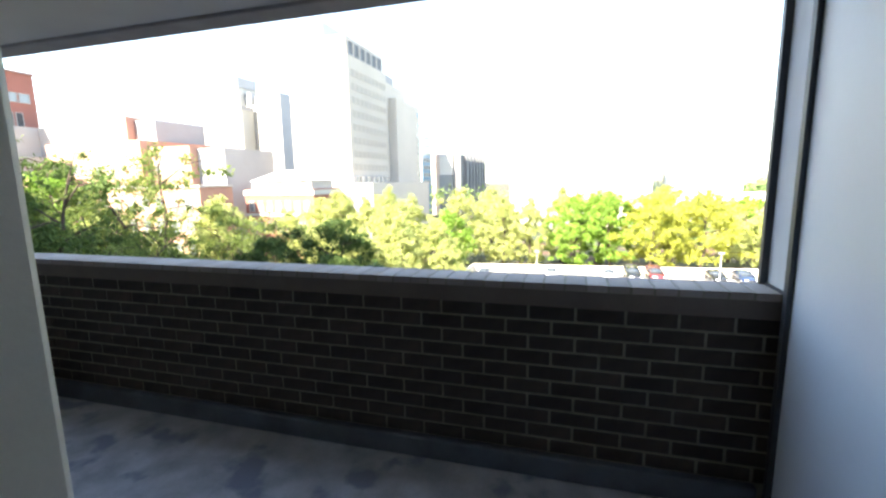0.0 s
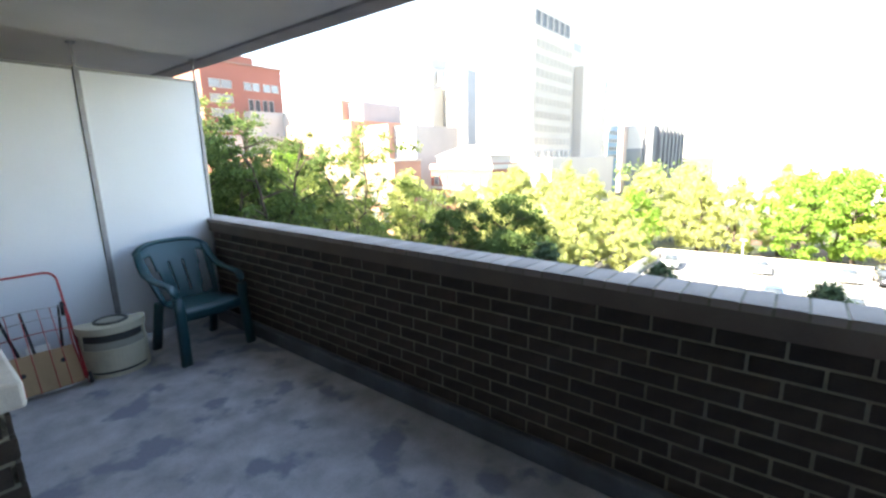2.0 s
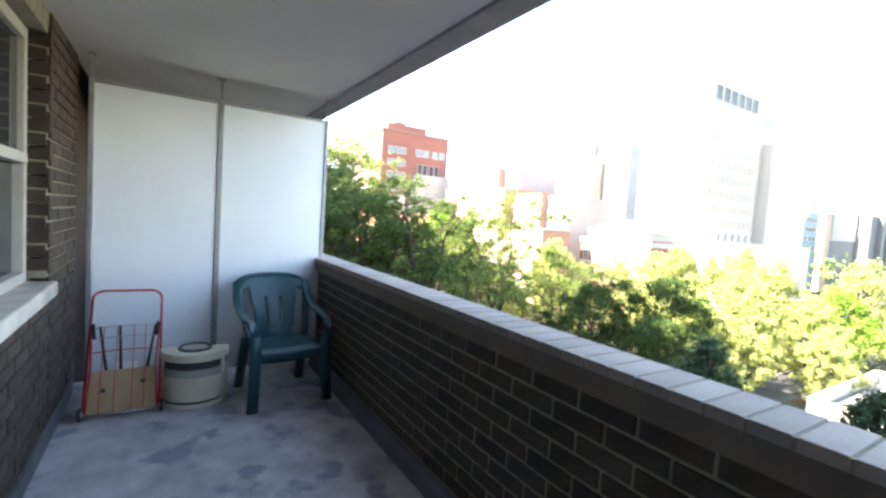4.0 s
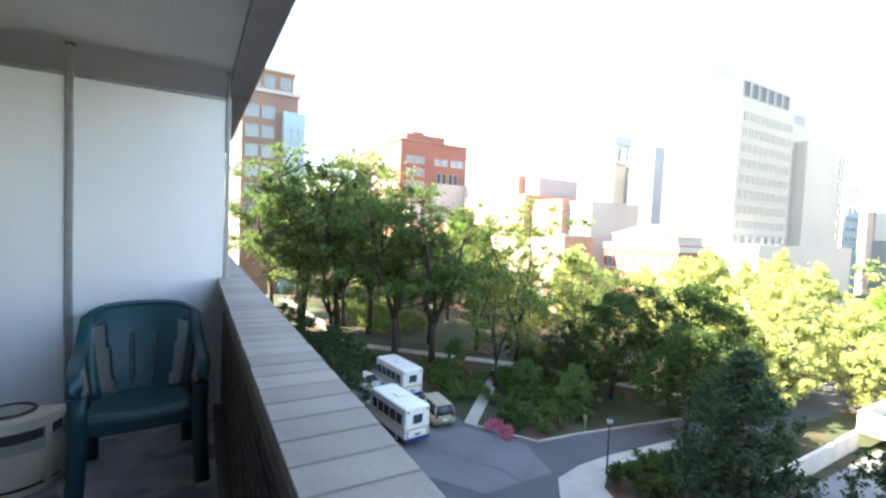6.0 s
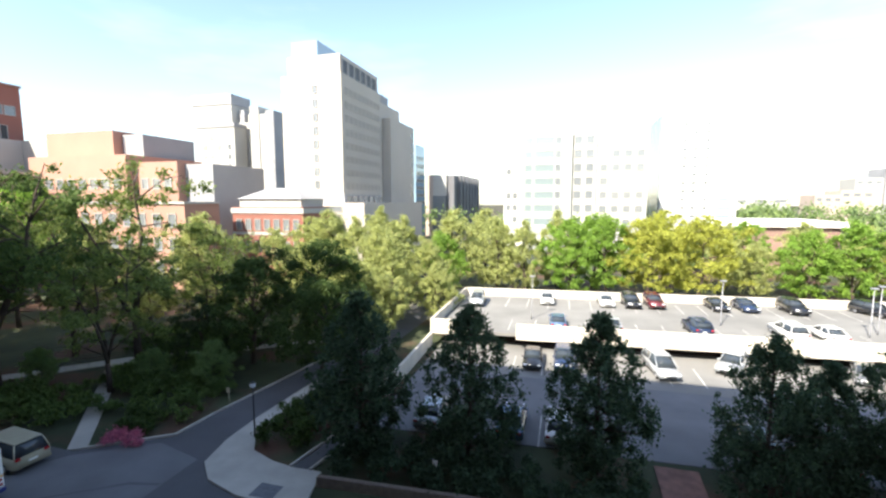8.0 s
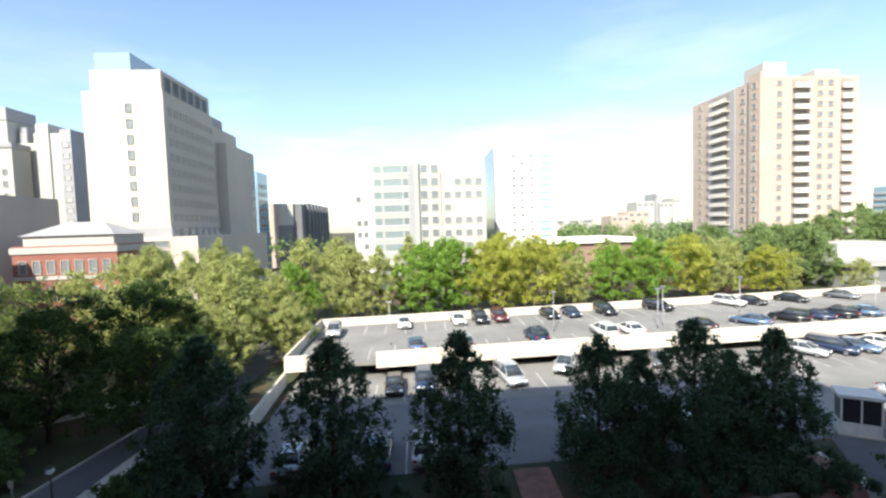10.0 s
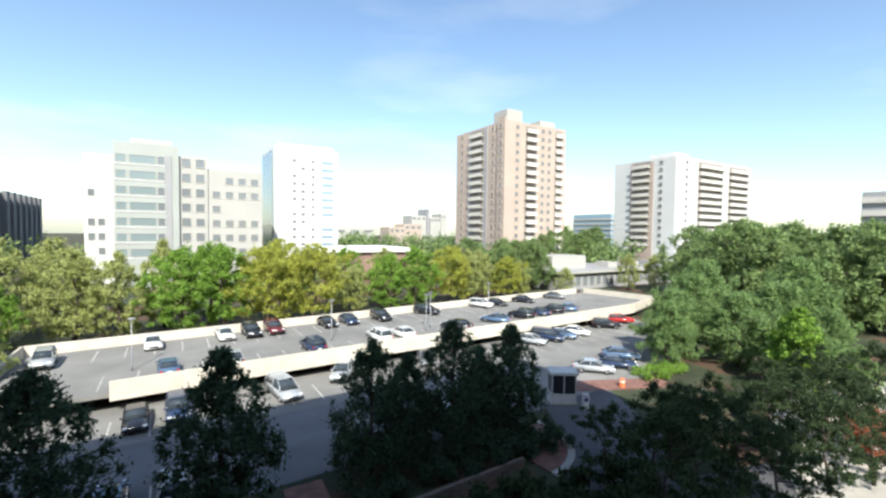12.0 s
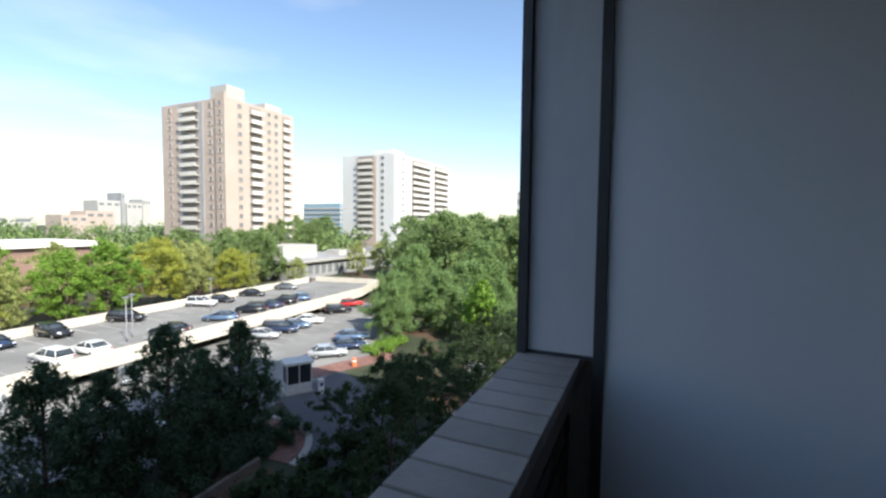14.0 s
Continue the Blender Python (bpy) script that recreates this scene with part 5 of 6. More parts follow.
box_in_cart = carton()
box_in_cart.matrix_basis = pose(0.60, -1.48, 0.005, 0, -LEAN, 0) @ pose(-0.012, 0, 0.045)

# ---- vehicles ----
M_TYRE = mat("tyre_rubber", (0.02, 0.02, 0.02), 0.9, var=0.2)
M_RIM = mat("alloy_rim", (0.45, 0.45, 0.46), 0.35, metal=0.9, var=0.1)
M_CARGLASS = glass_mat("car_glass", (0.04, 0.05, 0.06), 0.04)
M_HEAD = glass_mat("headlight", (0.75, 0.77, 0.8), 0.1)
M_TAIL = glass_mat("tail_light", (0.4, 0.02, 0.02), 0.15)
paints = {}


def paint(c):
    if c not in paints:
        base = {"black": (0.015, 0.016, 0.02), "white": (0.72, 0.72, 0.71), "silver": (0.42, 0.44, 0.46), "blue": (0.10, 0.16, 0.26), "red": (0.40, 0.02, 0.02), "maroon": (0.11, 0.02, 0.025), "grey": (0.16, 0.17, 0.18), "beige": (0.42, 0.38, 0.28), "navy": (0.02, 0.035, 0.08)}[c]
        m = mat("car_paint_" + c, base, 0.25, metal=0.25 if c in ("silver", "blue", "grey") else 0.0, var=0.05, scale=2, bump=0.0)
        m.node_tree.nodes["Principled BSDF"].inputs["Coat Weight"].default_value = 0.6
        paints[c] = m
    return paints[c]


STYLES = {  # length, width, side outline of the body, outline of the cabin
    "sedan": (4.6, 1.78, ((-2.3, 0.32), (-2.3, 0.72), (-2.18, 0.92), (-1.5, 0.97), (0.95, 0.93), (2.0, 0.78), (2.27, 0.62), (2.3, 0.32)), ((-1.75, 0.94), (-1.05, 1.36), (0.2, 1.40), (1.05, 0.92))),
    "suv": (4.6, 1.85, ((-2.28, 0.4), (-2.3, 0.85), (-2.22, 1.06), (-1.5, 1.08), (1.0, 1.06), (2.05, 0.98), (2.28, 0.8), (2.3, 0.4)), ((-2.18, 1.05), (-1.9, 1.62), (-0.1, 1.68), (0.3, 1.63), (1.1, 1.05))),
    "van": (5.0, 1.9, ((-2.5, 0.38), (-2.5, 0.9), (-2.45, 1.05), (-1.5, 1.08), (1.2, 1.05), (2.2, 0.92), (2.47, 0.7), (2.5, 0.38)), ((-2.44, 1.03), (-2.2, 1.74), (-0.1, 1.80), (0.5, 1.74), (1.6, 1.02)))}
car_cache = {}


def wheel_of(parent, x, y, r=0.32, w=0.2):
    bm = bmesh.new()
    bmesh.ops.create_cone(bm, cap_ends=True, segments=20, radius1=r, radius2=r, depth=w, matrix=pose(x, y, r, 90, 0, 0))
    bmesh.ops.bevel(bm, geom=[d for d in bm.edges if len(d.link_faces) == 2 and min(len(f.verts) for f in d.link_faces) == 4 and max(len(f.verts) for f in d.link_faces) > 4], offset=0.04, segments=2, affect="EDGES")
    wh = part("wheel", bm, M_TYRE, parent)
    bm = bmesh.new()
    s = math.copysign(1, y)
    bmesh.ops.create_cone(bm, cap_ends=True, segments=16, radius1=r * 0.64, radius2=r * 0.6, depth=0.02, matrix=pose(x, y + s * (w / 2 + 0.004), r, 90 * -s, 0, 0))
    for k in range(5):
        bmesh.ops.create_cube(bm, size=1, matrix=pose(x, y + s * (w / 2 + 0.018), r, 0, k * 72, 0) @ Matrix.Translation((0, 0, r * 0.3)) @ Matrix.Diagonal((0.05, 0.02, r * 0.55, 1)))
    part("rim", bm, M_RIM, wh)


def make_car(style, color):
    L_, W, body, cabin = STYLES[style]
    e = empty("car")
    m = paint(color)

    def loft(name, outline, w0, w1, material, bev):
        bm = bmesh.new()
        zs = [p[1] for p in outline]
        z0, z1 = min(zs), max(zs)
        ww = lambda z: (w0 + (w1 - w0) * (z - z0) / (z1 - z0)) / 2
        a = [bm.verts.new((x, -ww(z), z)) for x, z in outline]
        b = [bm.verts.new((x, ww(z), z)) for x, z in outline]
        n = len(outline)
        fa, fb = bm.faces.new(a), bm.faces.new(b[::-1])
        for i in range(n):
            bm.faces.new((a[i], b[i], b[(i + 1) % n], a[(i + 1) % n]))
        bmesh.ops.recalc_face_normals(bm, faces=bm.faces)
        es = [d for d in bm.edges if d.verts[0].co.z > z0 + 0.05 or d.verts[1].co.z > z0 + 0.05]
        bmesh.ops.bevel(bm, geom=es, offset=bev, segments=2, affect="EDGES", clamp_overlap=True)
        for f in bm.faces:
            f.smooth = True
        return part(name, bm, material, e)

    loft("body", body, W, W - 0.06, m, 0.07)
    loft("cabin_glass", cabin, W - 0.14, W - 0.52, M_CARGLASS, 0.05)
    tops = [p for p in cabin if p[1] > max(q[1] for q in cabin) - 0.1]
    x0, x1 = min(p[0] for p in tops), max(p[0] for p in tops)
    zt = max(p[1] for p in tops)
    bm = bmesh.new()
    box(bm, x0 - 0.06, x1 + 0.04, -(W - 0.50) / 2, (W - 0.50) / 2, zt - 0.035, zt + 0.02, bevel=0.022)
    part("roof", bm, m, e)
    zb = min(p[1] for p in cabin)
    for s in (-1, 1):
        xm = (cabin[0][0] + cabin[-1][0]) / 2
        ends = [(cabin[0], cabin[1]), (cabin[-1], cabin[-2]), ((xm, zb), (xm - 0.05, zt))]
        for (xa, za), (xb, zb2) in ends:
            bm = bmesh.new()
            tube(bm, [(xa, s * (W - 0.15) / 2, za), (xb, s * (W - 0.51) / 2, zb2)], 0.042, 6)
            part("pillar", bm, m, e)
        boxpart("headlight", (L_ / 2 - 0.16, L_ / 2 - 0.015, s * W * 0.36 - 0.16, s * W * 0.36 + 0.16, body[-2][1] - 0.05, body[-2][1] + 0.09), M_HEAD, e, bevel=0.02)
        boxpart("tail_light", (-L_ / 2 - 0.005, -L_ / 2 + 0.1, s * W * 0.38 - 0.13, s * W * 0.38 + 0.13, body[1][1] - 0.04, body[1][1] + 0.12), M_TAIL, e, bevel=0.02)
        boxpart("mirror", (cabin[-1][0] - 0.25, cabin[-1][0] - 0.12, min(s * W * 0.49, s * W * 0.57), max(s * W * 0.49, s * W * 0.57), zb + 0.02, zb + 0.15), m, e, bevel=0.02)
        for x in (-L_ * 0.3, L_ * 0.3):
            wheel_of(e, x, s * (W / 2 - 0.09))
    boxpart("grille", (L_ / 2 - 0.02, L_ / 2 + 0.012, -0.45, 0.45, 0.42, 0.62), M_BLACK, e)
    boxpart("number_plate", (-L_ / 2 - 0.012, -L_ / 2 + 0.01, -0.22, 0.22, 0.62, 0.74), M_WHITE, e)
    return e


def park(style, color, x, y, z, rot, group="cars in the parking lot"):
    """rot: the way its nose points, degrees from +x."""
    key = (style, color)
    x, y = site(x, y)
    m = pose(x, y, z + 0.006, 0, 0, rot)
    if key in car_cache:
        ob = copy_thing(car_cache[key], m)
    else:
        ob = car_cache[key] = make_car(style, color)
        ob.matrix_basis = m
    shade = {"navy": "dark blue", "black": "glossy black", "grey": "dark grey metallic", "blue": "mid-blue metallic", "silver": "silver metallic"}.get(color, color)
    kind = {"sedan": "four-door sedan", "suv": "tall estate car", "van": "people carrier"}[style]
    return tagged(ob, f"{shade} {kind} parked in a marked bay", "car", group)


back_y = lambda x: 50.4 + (x + 7) * 6.6 / 75 - 2.3
for st, c, x, d in (("suv", "silver", -4.9, -2.0), ("sedan", "white", 2.3, 0), ("sedan", "white", 8.4, 0), ("suv", "black", 10.9, -0.2), ("suv", "maroon", 13.2, 0), ("sedan", "black", 19.2, 0), ("sedan", "navy", 21.9, 0.1), ("suv", "black", 26.1, -0.2), ("suv", "black", 33.1, 0), ("suv", "white", 42.8, 0), ("sedan", "black", 45.8, 0), ("sedan", "black", 51.7, 0), ("sedan", "grey", 59.2, 0)):
    park(st, c, x, back_y(x) + d, DECK, -85 if x < 30 else -60, "cars on the parking deck")
for st, c, x, y in (("sedan", "blue", 3.6, 39.7), ("sedan", "silver", 8.1, 40.0), ("suv", "navy", 15.0, 40.8), ("suv", "white", 21.8, 41.3), ("sedan", "white", 24.6, 41.6), ("sedan", "black", 31.8, 42.2), ("sedan", "blue", 38.1, 43.0), ("suv", "black", 42.8, 43.5), ("sedan", "navy", 45.9, 43.9), ("suv", "black", 48.8, 44.2), ("sedan", "blue", 51.9, 44.6)):
    park(st, c, x, y, DECK, 94 if x < 30 else 120, "cars on the parking deck")
for st, c, x, y, r in (("sedan", "black", 1.9, 33.6, -88), ("suv", "navy", 4.2, 33.8, -88), ("van", "silver", 11.0, 34.2, -80), ("suv", "silver", 16.2, 36.0, -120), ("sedan", "grey", 24.5, 36.4, -110), ("sedan", "silver", 38.4, 37.0, -60), ("van", "navy", 41.2, 37.2, -60), ("sedan", "blue", 43.6, 37.3, -60), ("sedan", "white", 46.3, 37.6, -60), ("suv", "black", 53.0, 38.4, -40), ("suv", "red", 57.4, 39.6, -40),
                       ("sedan", "silver", 36.4, 26.6, -45), ("sedan", "navy", 39.3, 26.4, -45), ("sedan", "blue", 42.3, 28.2, -45),
                       ("sedan", "silver", -3.0, 23.4, 90), ("sedan", "blue", 1.5, 23.5, 90), ("sedan", "white", 4.0, 23.6, 90), ("suv", "black", 13.2, 24.0, 90), ("sedan", "silver", 16.3, 24.0, 90), ("sedan", "white", 19.6, 24.2, 90)):
    park(st, c, x, y, GROUND + 0.03, r)
van1 = park("van", "beige", -21.6, 13.75, GROUND + 0.02, 176, "vehicles on the drive")
van1["label"] = "pale beige people carrier parked on the drive"
for x, y, c in ((-28.5, 11.2, "white"), (-38, 12.2, "white"), (-33, 9.2, "silver")):
    park("sedan", c, x, y, GROUND + 0.02, 200, "vehicles on the drive")

M_BUSBLUE = mat("bus_bumper_blue", (0.02, 0.03, 0.16), 0.4, var=0.1)
M_ORANGE = mat("orange_stripe", (0.62, 0.33, 0.08), 0.5, var=0.08)


def shuttle_bus(stripe):
    """A small shuttle bus; its rear is at x = 0 and its nose points to +x."""
    e = empty("shuttle_bus")
    bm = bmesh.new()
    box(bm, 0, 5.2, -1.08, 1.08, 0.55, 2.85, bevel=0.14)
    part("body", bm, M_WHITE, e)
    bm = bmesh.new()
    a = [(5.15, 0.5), (6.75, 0.5), (6.8, 1.0), (6.2, 1.25), (5.65, 1.35), (5.15, 2.2)]
    lo = [bm.verts.new((x, -0.95, z)) for x, z in a]
    hi = [bm.verts.new((x, 0.95, z)) for x, z in a]
    bm.faces.new(lo), bm.faces.new(hi[::-1])
    for i in range(len(a)):
        bm.faces.new((lo[i], hi[i], hi[(i + 1) % len(a)], lo[(i + 1) % len(a)]))
    bmesh.ops.recalc_face_normals(bm, faces=bm.faces)
    bmesh.ops.bevel(bm, geom=list(bm.edges), offset=0.06, segments=2, affect="EDGES")
    part("cab", bm, M_WHITE, e)
    boxpart("windscreen", (5.3, 5.62, -0.85, 0.85, 1.42, 2.0), M_CARGLASS, e, bevel=0.03)
    boxpart("rear_window", (-0.015, 0.03, -0.42, 0.42, 1.62, 2.3), M_CARGLASS, e, bevel=0.03)
    boxpart("rear_bumper", (-0.12, 0.1, -1.0, 1.0, 0.42, 0.62), M_BUSBLUE, e, "dark blue rear bumper", bevel=0.03)
    boxpart("rear_stripe", (-0.008, 0.03, -1.0, 1.0, 1.22, 1.32), stripe, e, "coloured stripe")
    boxpart("sign", (-0.012, 0.02, -0.22, 0.22, 0.78, 0.92), M_BLACK, e)
    for s in (-1, 1):
        boxpart("side_stripe", (0.12, 5.1, min(s * 1.07, s * 1.088), max(s * 1.07, s * 1.088), 1.22, 1.32), stripe, e, "coloured stripe")
        for k in range(5):
            x = 0.45 + k * 0.9
            boxpart("side_window", (x, x + 0.8, min(s * 1.06, s * 1.092), max(s * 1.06, s * 1.092), 1.5, 2.3), M_CARGLASS, e, bevel=0.012)
        for z in (0.75, 1.0, 2.5):
            boxpart("tail_light", (-0.02, 0.03, s * 0.85 - 0.07, s * 0.85 + 0.07, z, z + 0.14), M_TAIL, e)
        for x in (1.2, 5.8):
            wheel_of(e, x, s * 0.92, 0.4, 0.24)
    boxpart("roof_hatch", (2.2, 3.0, -0.35, 0.35, 2.85, 2.93), M_WHITE, e, bevel=0.02)
    return e


bus = shuttle_bus(M_ORANGE)
bus.matrix_basis = pose(*site(-18.45, 11.1), GROUND + 0.025, 0, 0, 188)
tagged(bus, "white shuttle bus with orange stripe and blue bumper", "bus", "shuttle buses")
bus_b = copy_thing(bus, pose(*site(-24.6, 13.7), GROUND + 0.025, 0, 0, 187))

# ---- booth, lamps, hedges and flowers ----
M_BOOTHPANE = mat("smoked_pane", (0.012, 0.013, 0.016), 0.35, var=0.1)
M_BOOTH = mat("booth_panel", (0.50, 0.50, 0.49), 0.5, var=0.1, scale=3)


def ticket_booth():
    e = empty("ticket_booth", label="small grey ticket booth with dark windows on an island", category="booth")
    bm = bmesh.new()
    box(bm, -1.0, 1.0, -0.75, 0.75, 0, 0.12, bevel=0.02)
    part("plinth", bm, M_CONC, e)
    for s in ((-0.9, 0.9, -0.65, -0.6), (-0.9, 0.9, 0.6, 0.65), (-0.9, -0.85, -0.6, 0.6), (0.85, 0.9, -0.6, 0.6)):
        boxpart("panel", (*s, 0.12, 0.8), M_BOOTH, e)
        x0, x1, y0, y1 = s
        boxpart("pane", (x0 + (0.01 if x1 - x0 < 0.1 else 0.06), x1 - (0.01 if x1 - x0 < 0.1 else 0.06), y0 + 0.01, y1 - 0.01, 0.8, 2.15), M_BOOTHPANE, e)
    for x in (-0.87, 0.0, 0.87):
        for y in (-0.62, 0.62):
            boxpart("corner_post", (x - 0.04, x + 0.04, y - 0.04, y + 0.04, 0.12, 2.2), M_BOOTH, e)
    boxpart("roof", (-1.05, 1.05, -0.8, 0.8, 2.2, 2.42), M_BOOTH, e, bevel=0.03)
    return e


booth = ticket_booth()
booth.matrix_basis = pose(*site(28.6, 23.0), GROUND + 0.034, 0, 0, -32) @ Matrix.Scale(1.25, 4)


def ticket_machine():
    e = empty("ticket_machine", label="white ticket machine by the entrance drive", category="ticket machine")
    boxpart("cabinet", (-0.25, 0.25, -0.2, 0.2, 0.0, 1.25), M_WHITE, e, bevel=0.03)
    boxpart("hood", (-0.28, 0.28, -0.26, 0.22, 1.25, 1.36), M_BOOTH, e, bevel=0.02)
    boxpart("face", (-0.16, 0.16, -0.212, -0.19, 0.75, 1.1), M_BUSBLUE, e)
    return e


ticket_machine().matrix_basis = pose(*site(29.0, 21.1), GROUND + 0.034, 0, 0, -32)
sheet("pavement_strip", [(31.0, 24.0), (39.0, 20.6), (40, 22.6), (32.0, 26.0)], GROUND + 0.07, M_PAVER, "red paved verge by the car bays", "pavement")
M_CONE = mat("orange_plastic", (0.65, 0.16, 0.06), 0.5, var=0.1)
for x, y in ((35.2, 22.7),):
    b = empty("traffic_barrel", (*site(x, y), GROUND + 0.07), "orange plastic traffic barrel on the verge", "barrel", "traffic barrels")
    bm = bmesh.new()
    tube(bm, [(0, 0, 0), (0, 0, 0.1), (0, 0, 0.45), (0, 0, 0.9)], [0.34, 0.32, 0.27, 0.22], 14)
    part("drum", bm, M_CONE, b)
    bm = bmesh.new()
    tube(bm, [(0, 0, 0.5), (0, 0, 0.62)], [0.285, 0.275], 14)
    part("band", bm, M_WHITE, b)


def lamp_post(x, y, z, h, label, group, globe=True):
    h *= K
    e = empty("street_lamp", (*site(x, y), z), label, "street lamp", group)
    bm = bmesh.new()
    tube(bm, [(0, 0, 0), (0, 0, 0.5), (0, 0, h)], [0.1, 0.06, 0.04], 8)
    part("pole", bm, M_BLACK if globe else M_POST, e)
    bm = bmesh.new()
    if globe:
        bmesh.ops.create_uvsphere(bm, u_segments=12, v_segments=8, radius=0.2, matrix=Matrix.Translation((0, 0, h + 0.17)))
        part("globe", bm, M_HEAD, e)
        bm = bmesh.new()
        tube(bm, [(0, 0, h + 0.32), (0, 0, h + 0.42)], [0.2, 0.06], 10)
        part("cap", bm, M_BLACK, e)
    else:
        box(bm, -0.32, 0.32, -0.16, 0.16, h, h + 0.16, bevel=0.03)
        part("lantern", bm, M_POST, e)


lamp_post(-11.5, 18.7, GROUND + 0.14, 2.7, "black street lamp with a pale globe at the pavement corner", "street lamps")
for x, y in ((1.2, 41.6), (17.6, 43.6), (28.2, 43.0), (29.4, 44.2), (54.0, 45.0), (57.0, 46.2), (41.5, 49.0)):
    lamp_post(x, y, DECK, 4.0, "slim grey lighting column on the parking deck", "deck lighting columns", False)
for x, y, m, l in ((-15.95, 21.9, M_CREAM, "short pale marker post beside the lane"), (-1.3, 17.9, M_WHITE, "small white notice on a post by the hedge")):
    e = empty("sign_post", (*site(x, y), GROUND), l, "sign")
    bm = bmesh.new()
    tube(bm, [(0, 0, 0), (0, 0, 1.0)], 0.035, 8)
    part("post", bm, m, e)
    boxpart("board", (-0.16, 0.16, -0.05, -0.03, 0.75, 1.2), m, e)


def hedge(x0, x1, y0, y1, h, n, seed, label, color="pine", name="hedge", size=0.1):
    r = np.random.RandomState(seed)
    cl = [(*site(r.uniform(x0, x1), r.uniform(y0, y1)), GROUND + h * K * r.uniform(0.3, 0.85), K * r.uniform(0.25, 0.42)) for _ in range(int((x1 - x0) * (y1 - y0) * 3) + 4)]
    me = leaves(cl, n, size * K, seed, 0.8)
    me.materials.append(LEAF[color])
    return tagged(new(name, me), label, name, kind="stuff")


hedge(-6.0, 8.0, 16.8, 19.6, 1.1, 30000, 31, "clipped dark green hedge behind the low wall")
hedge(10.7, 24, 17.6, 19.8, 1.1, 26000, 32, "clipped dark green hedge behind the low wall")
hedge(-11.2, -8.3, 18.0, 23.5, 1.25, 9000, 33, "low green shrubs at the pavement corner", "green", "shrubs")
hedge(-31, -22.5, 16, 19.5, 1.1, 9000, 38, "dark ground-cover shrubs under the park trees", "dark", "shrubs", 0.13)
hedge(-27, -19, 20.5, 26, 1.2, 12000, 39, "dark ground-cover shrubs under the park trees", "dark", "shrubs", 0.13)
hedge(-22, -16.5, 18.5, 23, 1.0, 9000, 34, "dark shrubs in the planted bed", "dark", "shrubs")
hedge(-32, -20.5, 27, 33, 1.2, 9000, 36, "low shrubs along the walkway", "green", "shrubs", 0.14)
hedge(-62, -42, 17, 25, 1.6, 14000, 44, "sunlit yellow-green shrubs under the park trees", "lime", "shrubs", 0.16)
hedge(-40, -30, 10.5, 13.5, 1.6, 9000, 37, "leafy shrubs beside the drive", "green", "shrubs", 0.14)
hedge(38, 44, 22.0, 24.2, 0.8, 6000, 35, "sunlit low hedge by the car bays", "bright", "hedge")
# these two shrub beds take the leaf colour with shade painted in
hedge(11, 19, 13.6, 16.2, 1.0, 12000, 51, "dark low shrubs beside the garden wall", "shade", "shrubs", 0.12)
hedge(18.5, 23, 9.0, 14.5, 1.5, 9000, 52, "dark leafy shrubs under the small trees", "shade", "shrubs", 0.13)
LEAF["pink"] = leaf_mat("flower_pink", (0.62, 0.22, 0.36))
LEAF["rust"] = leaf_mat("leaf_rust", (0.42, 0.16, 0.10))
hedge(-18.9, -16.6, 15.9, 17.2, 0.45, 3500, 41, "bed of pink flowers at the kerb", "pink", "flowers", 0.07)
hedge(-19.3, -17.0, 17.3, 18.3, 0.9, 2500, 42, "grassy plants behind the pink flowers", "green", "shrubs", 0.12)
hedge(36, 41, 6, 9.5, 2.4, 6000, 43, "rust-red shrub in the forecourt", "rust", "shrubs", 0.14)

# ---- pieces: coping stones and bricks ----
def piece_mesh(name, w, d, h, bevel, material):
    bm = bmesh.new()
    box(bm, 0, w, 0, d, 0, h)
    if bevel:
        bmesh.ops.bevel(bm, geom=[e for e in bm.edges], offset=bevel, segments=1, affect="EDGES")
    me = bpy.data.meshes.new(name)
    bm.to_mesh(me)
    bm.free()
    me.materials.append(material)
    return me


rp = random.Random(8)
stone = piece_mesh("stone", 0.093, 0.216, 0.036, 0.002, M_COPING)
bed = boxpart("mortar_bed", (-5.9, LEN + 2.9, -0.027, 0.184, TOP - 0.0355, TOP - 0.0025), M_MORTAR, coping)
x = -5.9
while x < LEN + 2.9:
    ob = new("stone", stone)
    ob.parent = coping
    ob.location = (x, -0.029 + rp.uniform(-0.0012, 0.0012), TOP - 0.0355 + rp.uniform(0, 0.001))
    x += 0.1015


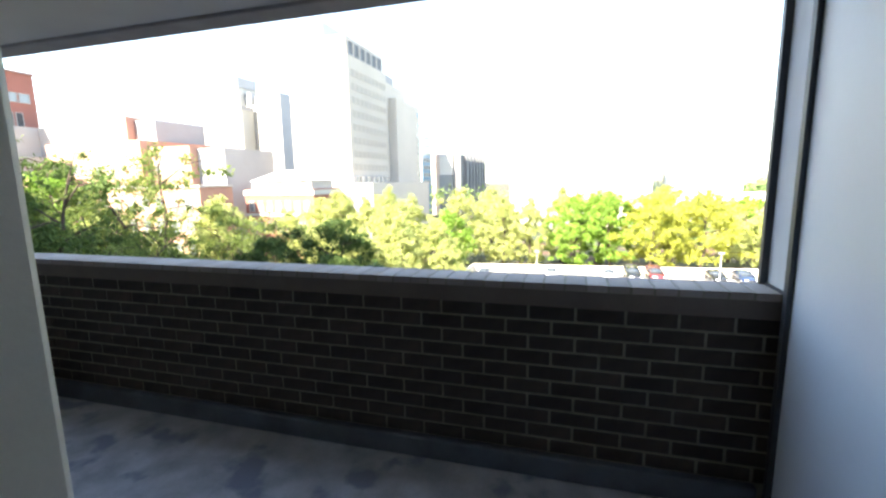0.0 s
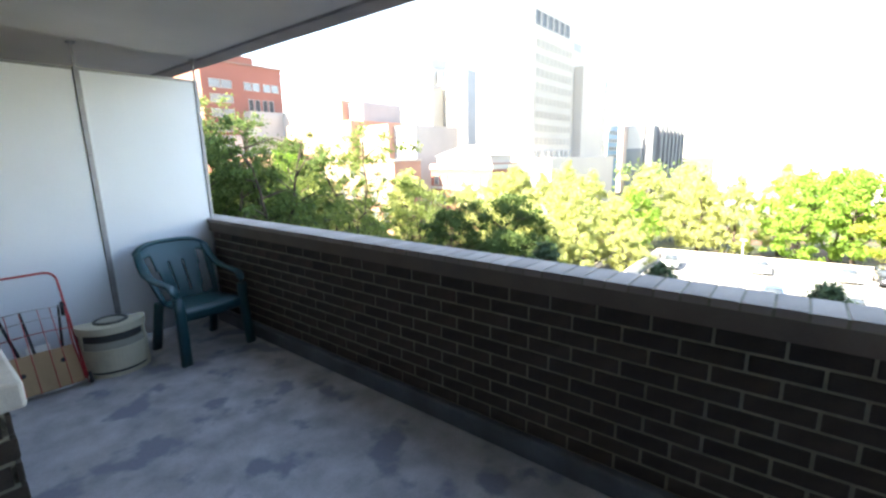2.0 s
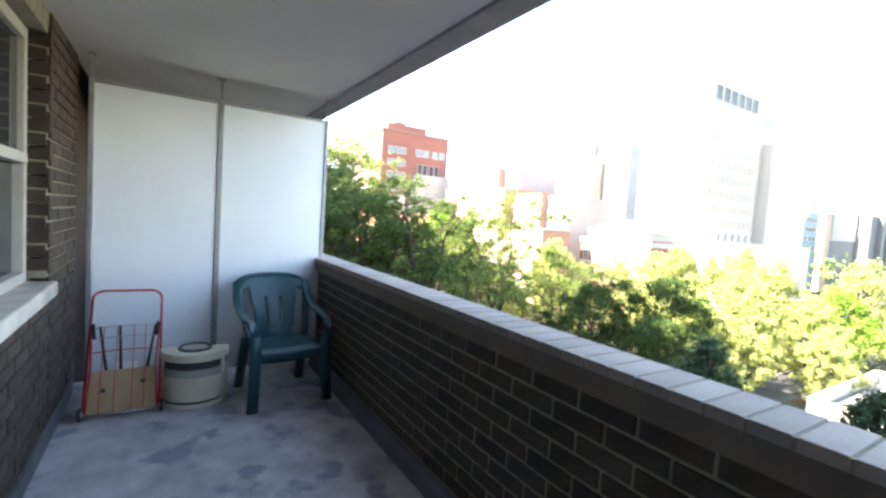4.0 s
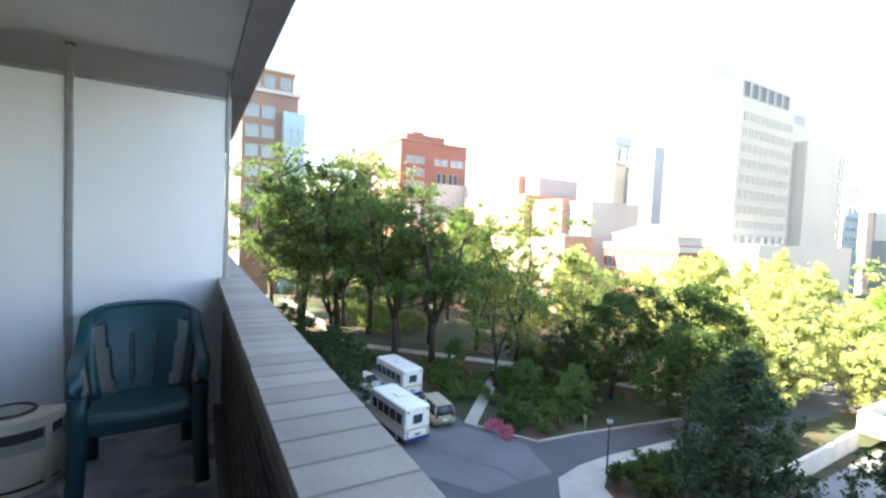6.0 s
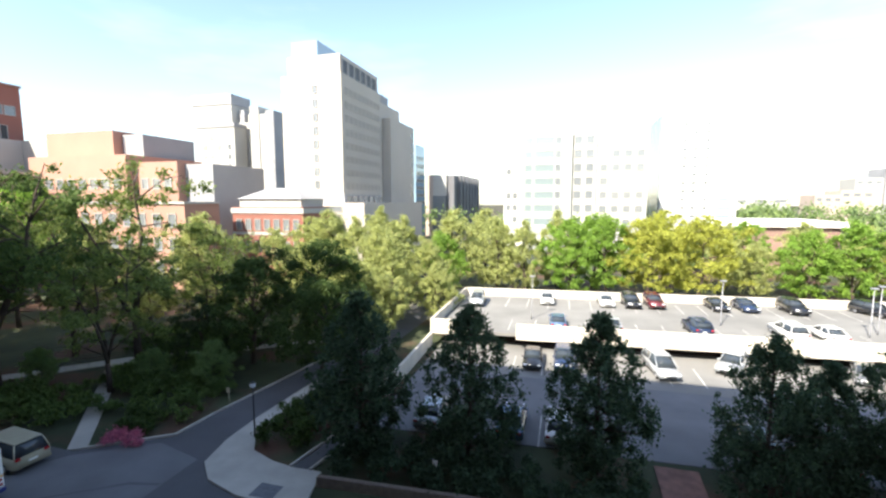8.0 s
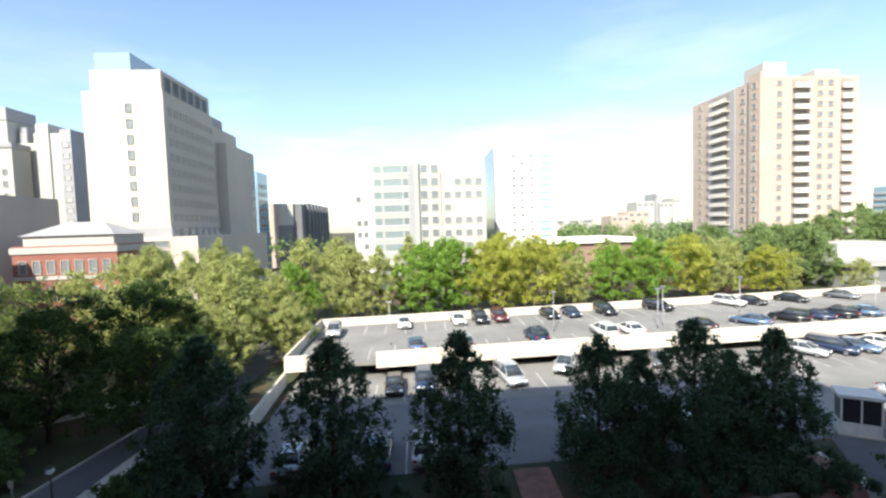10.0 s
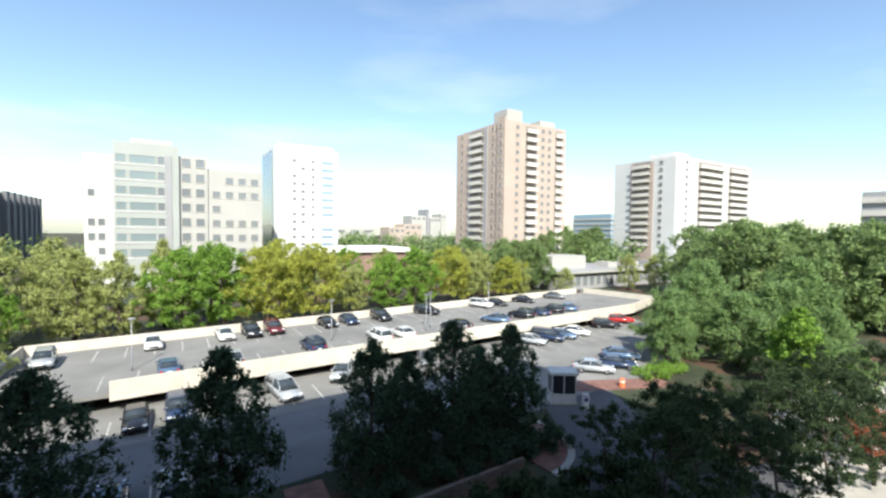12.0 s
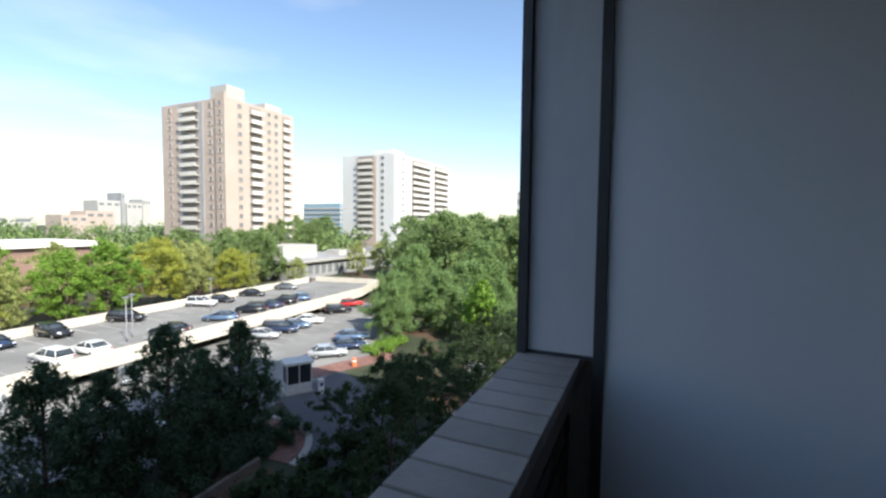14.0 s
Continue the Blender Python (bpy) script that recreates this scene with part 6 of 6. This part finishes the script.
def brick_row(parent, mesh_full, u0, u1, z, offset, place, stuff):
    u = u0 - offset
    while u < u1:
        a, b = max(u, u0), min(u + MODULE - JOINT, u1)
        if b - a > 0.02:
            stuff.append((a, b, z, place))
        u += MODULE


def lay(parent, u0, u1, z0, z1, face, near, depth=0.09):
    """Lay bricks on a face; those inside the near stretch are pieces, the rest one mesh. face: ('y', y) inner parapet, ('-y', y) building wall, ('x', x) reveals."""
    rows = []
    k, z = 0, z1 - COURSE
    while z > z0 - 0.001:
        brick_row(parent, None, u0, u1, z + JOINT / 2, (k % 2) * MODULE / 2 + (0.088 if face[0] == "y" else 0), face, rows)
        z -= COURSE
        k += 1
    h = COURSE - JOINT
    meshes = {}
    bm = bmesh.new()
    count = 0
    for a, b, z, (kind, p) in rows:
        w = round(b - a, 3)
        j = rp.uniform(-0.0025, 0.0025)
        if near[0] <= a and b <= near[1] and count < 300:
            if w not in meshes:
                meshes[w] = piece_mesh("brick", w, depth, h, 0.003, M_BRICK)
            ob = new("brick", meshes[w])
            ob.parent = parent
            ob.matrix_basis = pose(a, p + j, z) if kind == "y" else pose(b, p + j, z, 0, 0, 180) if kind == "-y" else pose(p + j, a, z, 0, 0, 90)
            count += 1
        elif kind == "x":
            box(bm, p + j - depth, p + j, a, b, z, z + h)
        else:
            box(bm, a, b, *((p + j, p + depth + j) if kind == "y" else (p - depth + j, p + j)), z, z + h)
    if len(bm.verts):
        tagged(part("brickwork", bm, M_BRICK, parent), kind="stuff")
    else:
        bm.free()


lay(parapet, 0.0, LEN + 0.06, 0.11, TOP - 0.126, ("y", 0.008), (-1, LEN + 1))
facade_wall = bpy.data.objects["wall_facade"]
lay(facade_wall, -0.2, 0.75, 0.0, CEIL, ("-y", WALL), (-9, 9))
lay(facade_wall, 0.75, 2.78, 0.0, 0.88, ("-y", WALL), (-9, 9))
lay(facade_wall, WALL - 0.125, WALL - 0.002, 0.975, 2.42, ("x", 0.756), (9, 9))
lay(facade_wall, WALL - 0.25, WALL - 0.002, 0.0, 0.88, ("x", 2.786), (9, 9))
lay(facade_wall, 5.25, LEN + 0.2, 0.0, 2.42, ("-y", WALL), (9, 9))
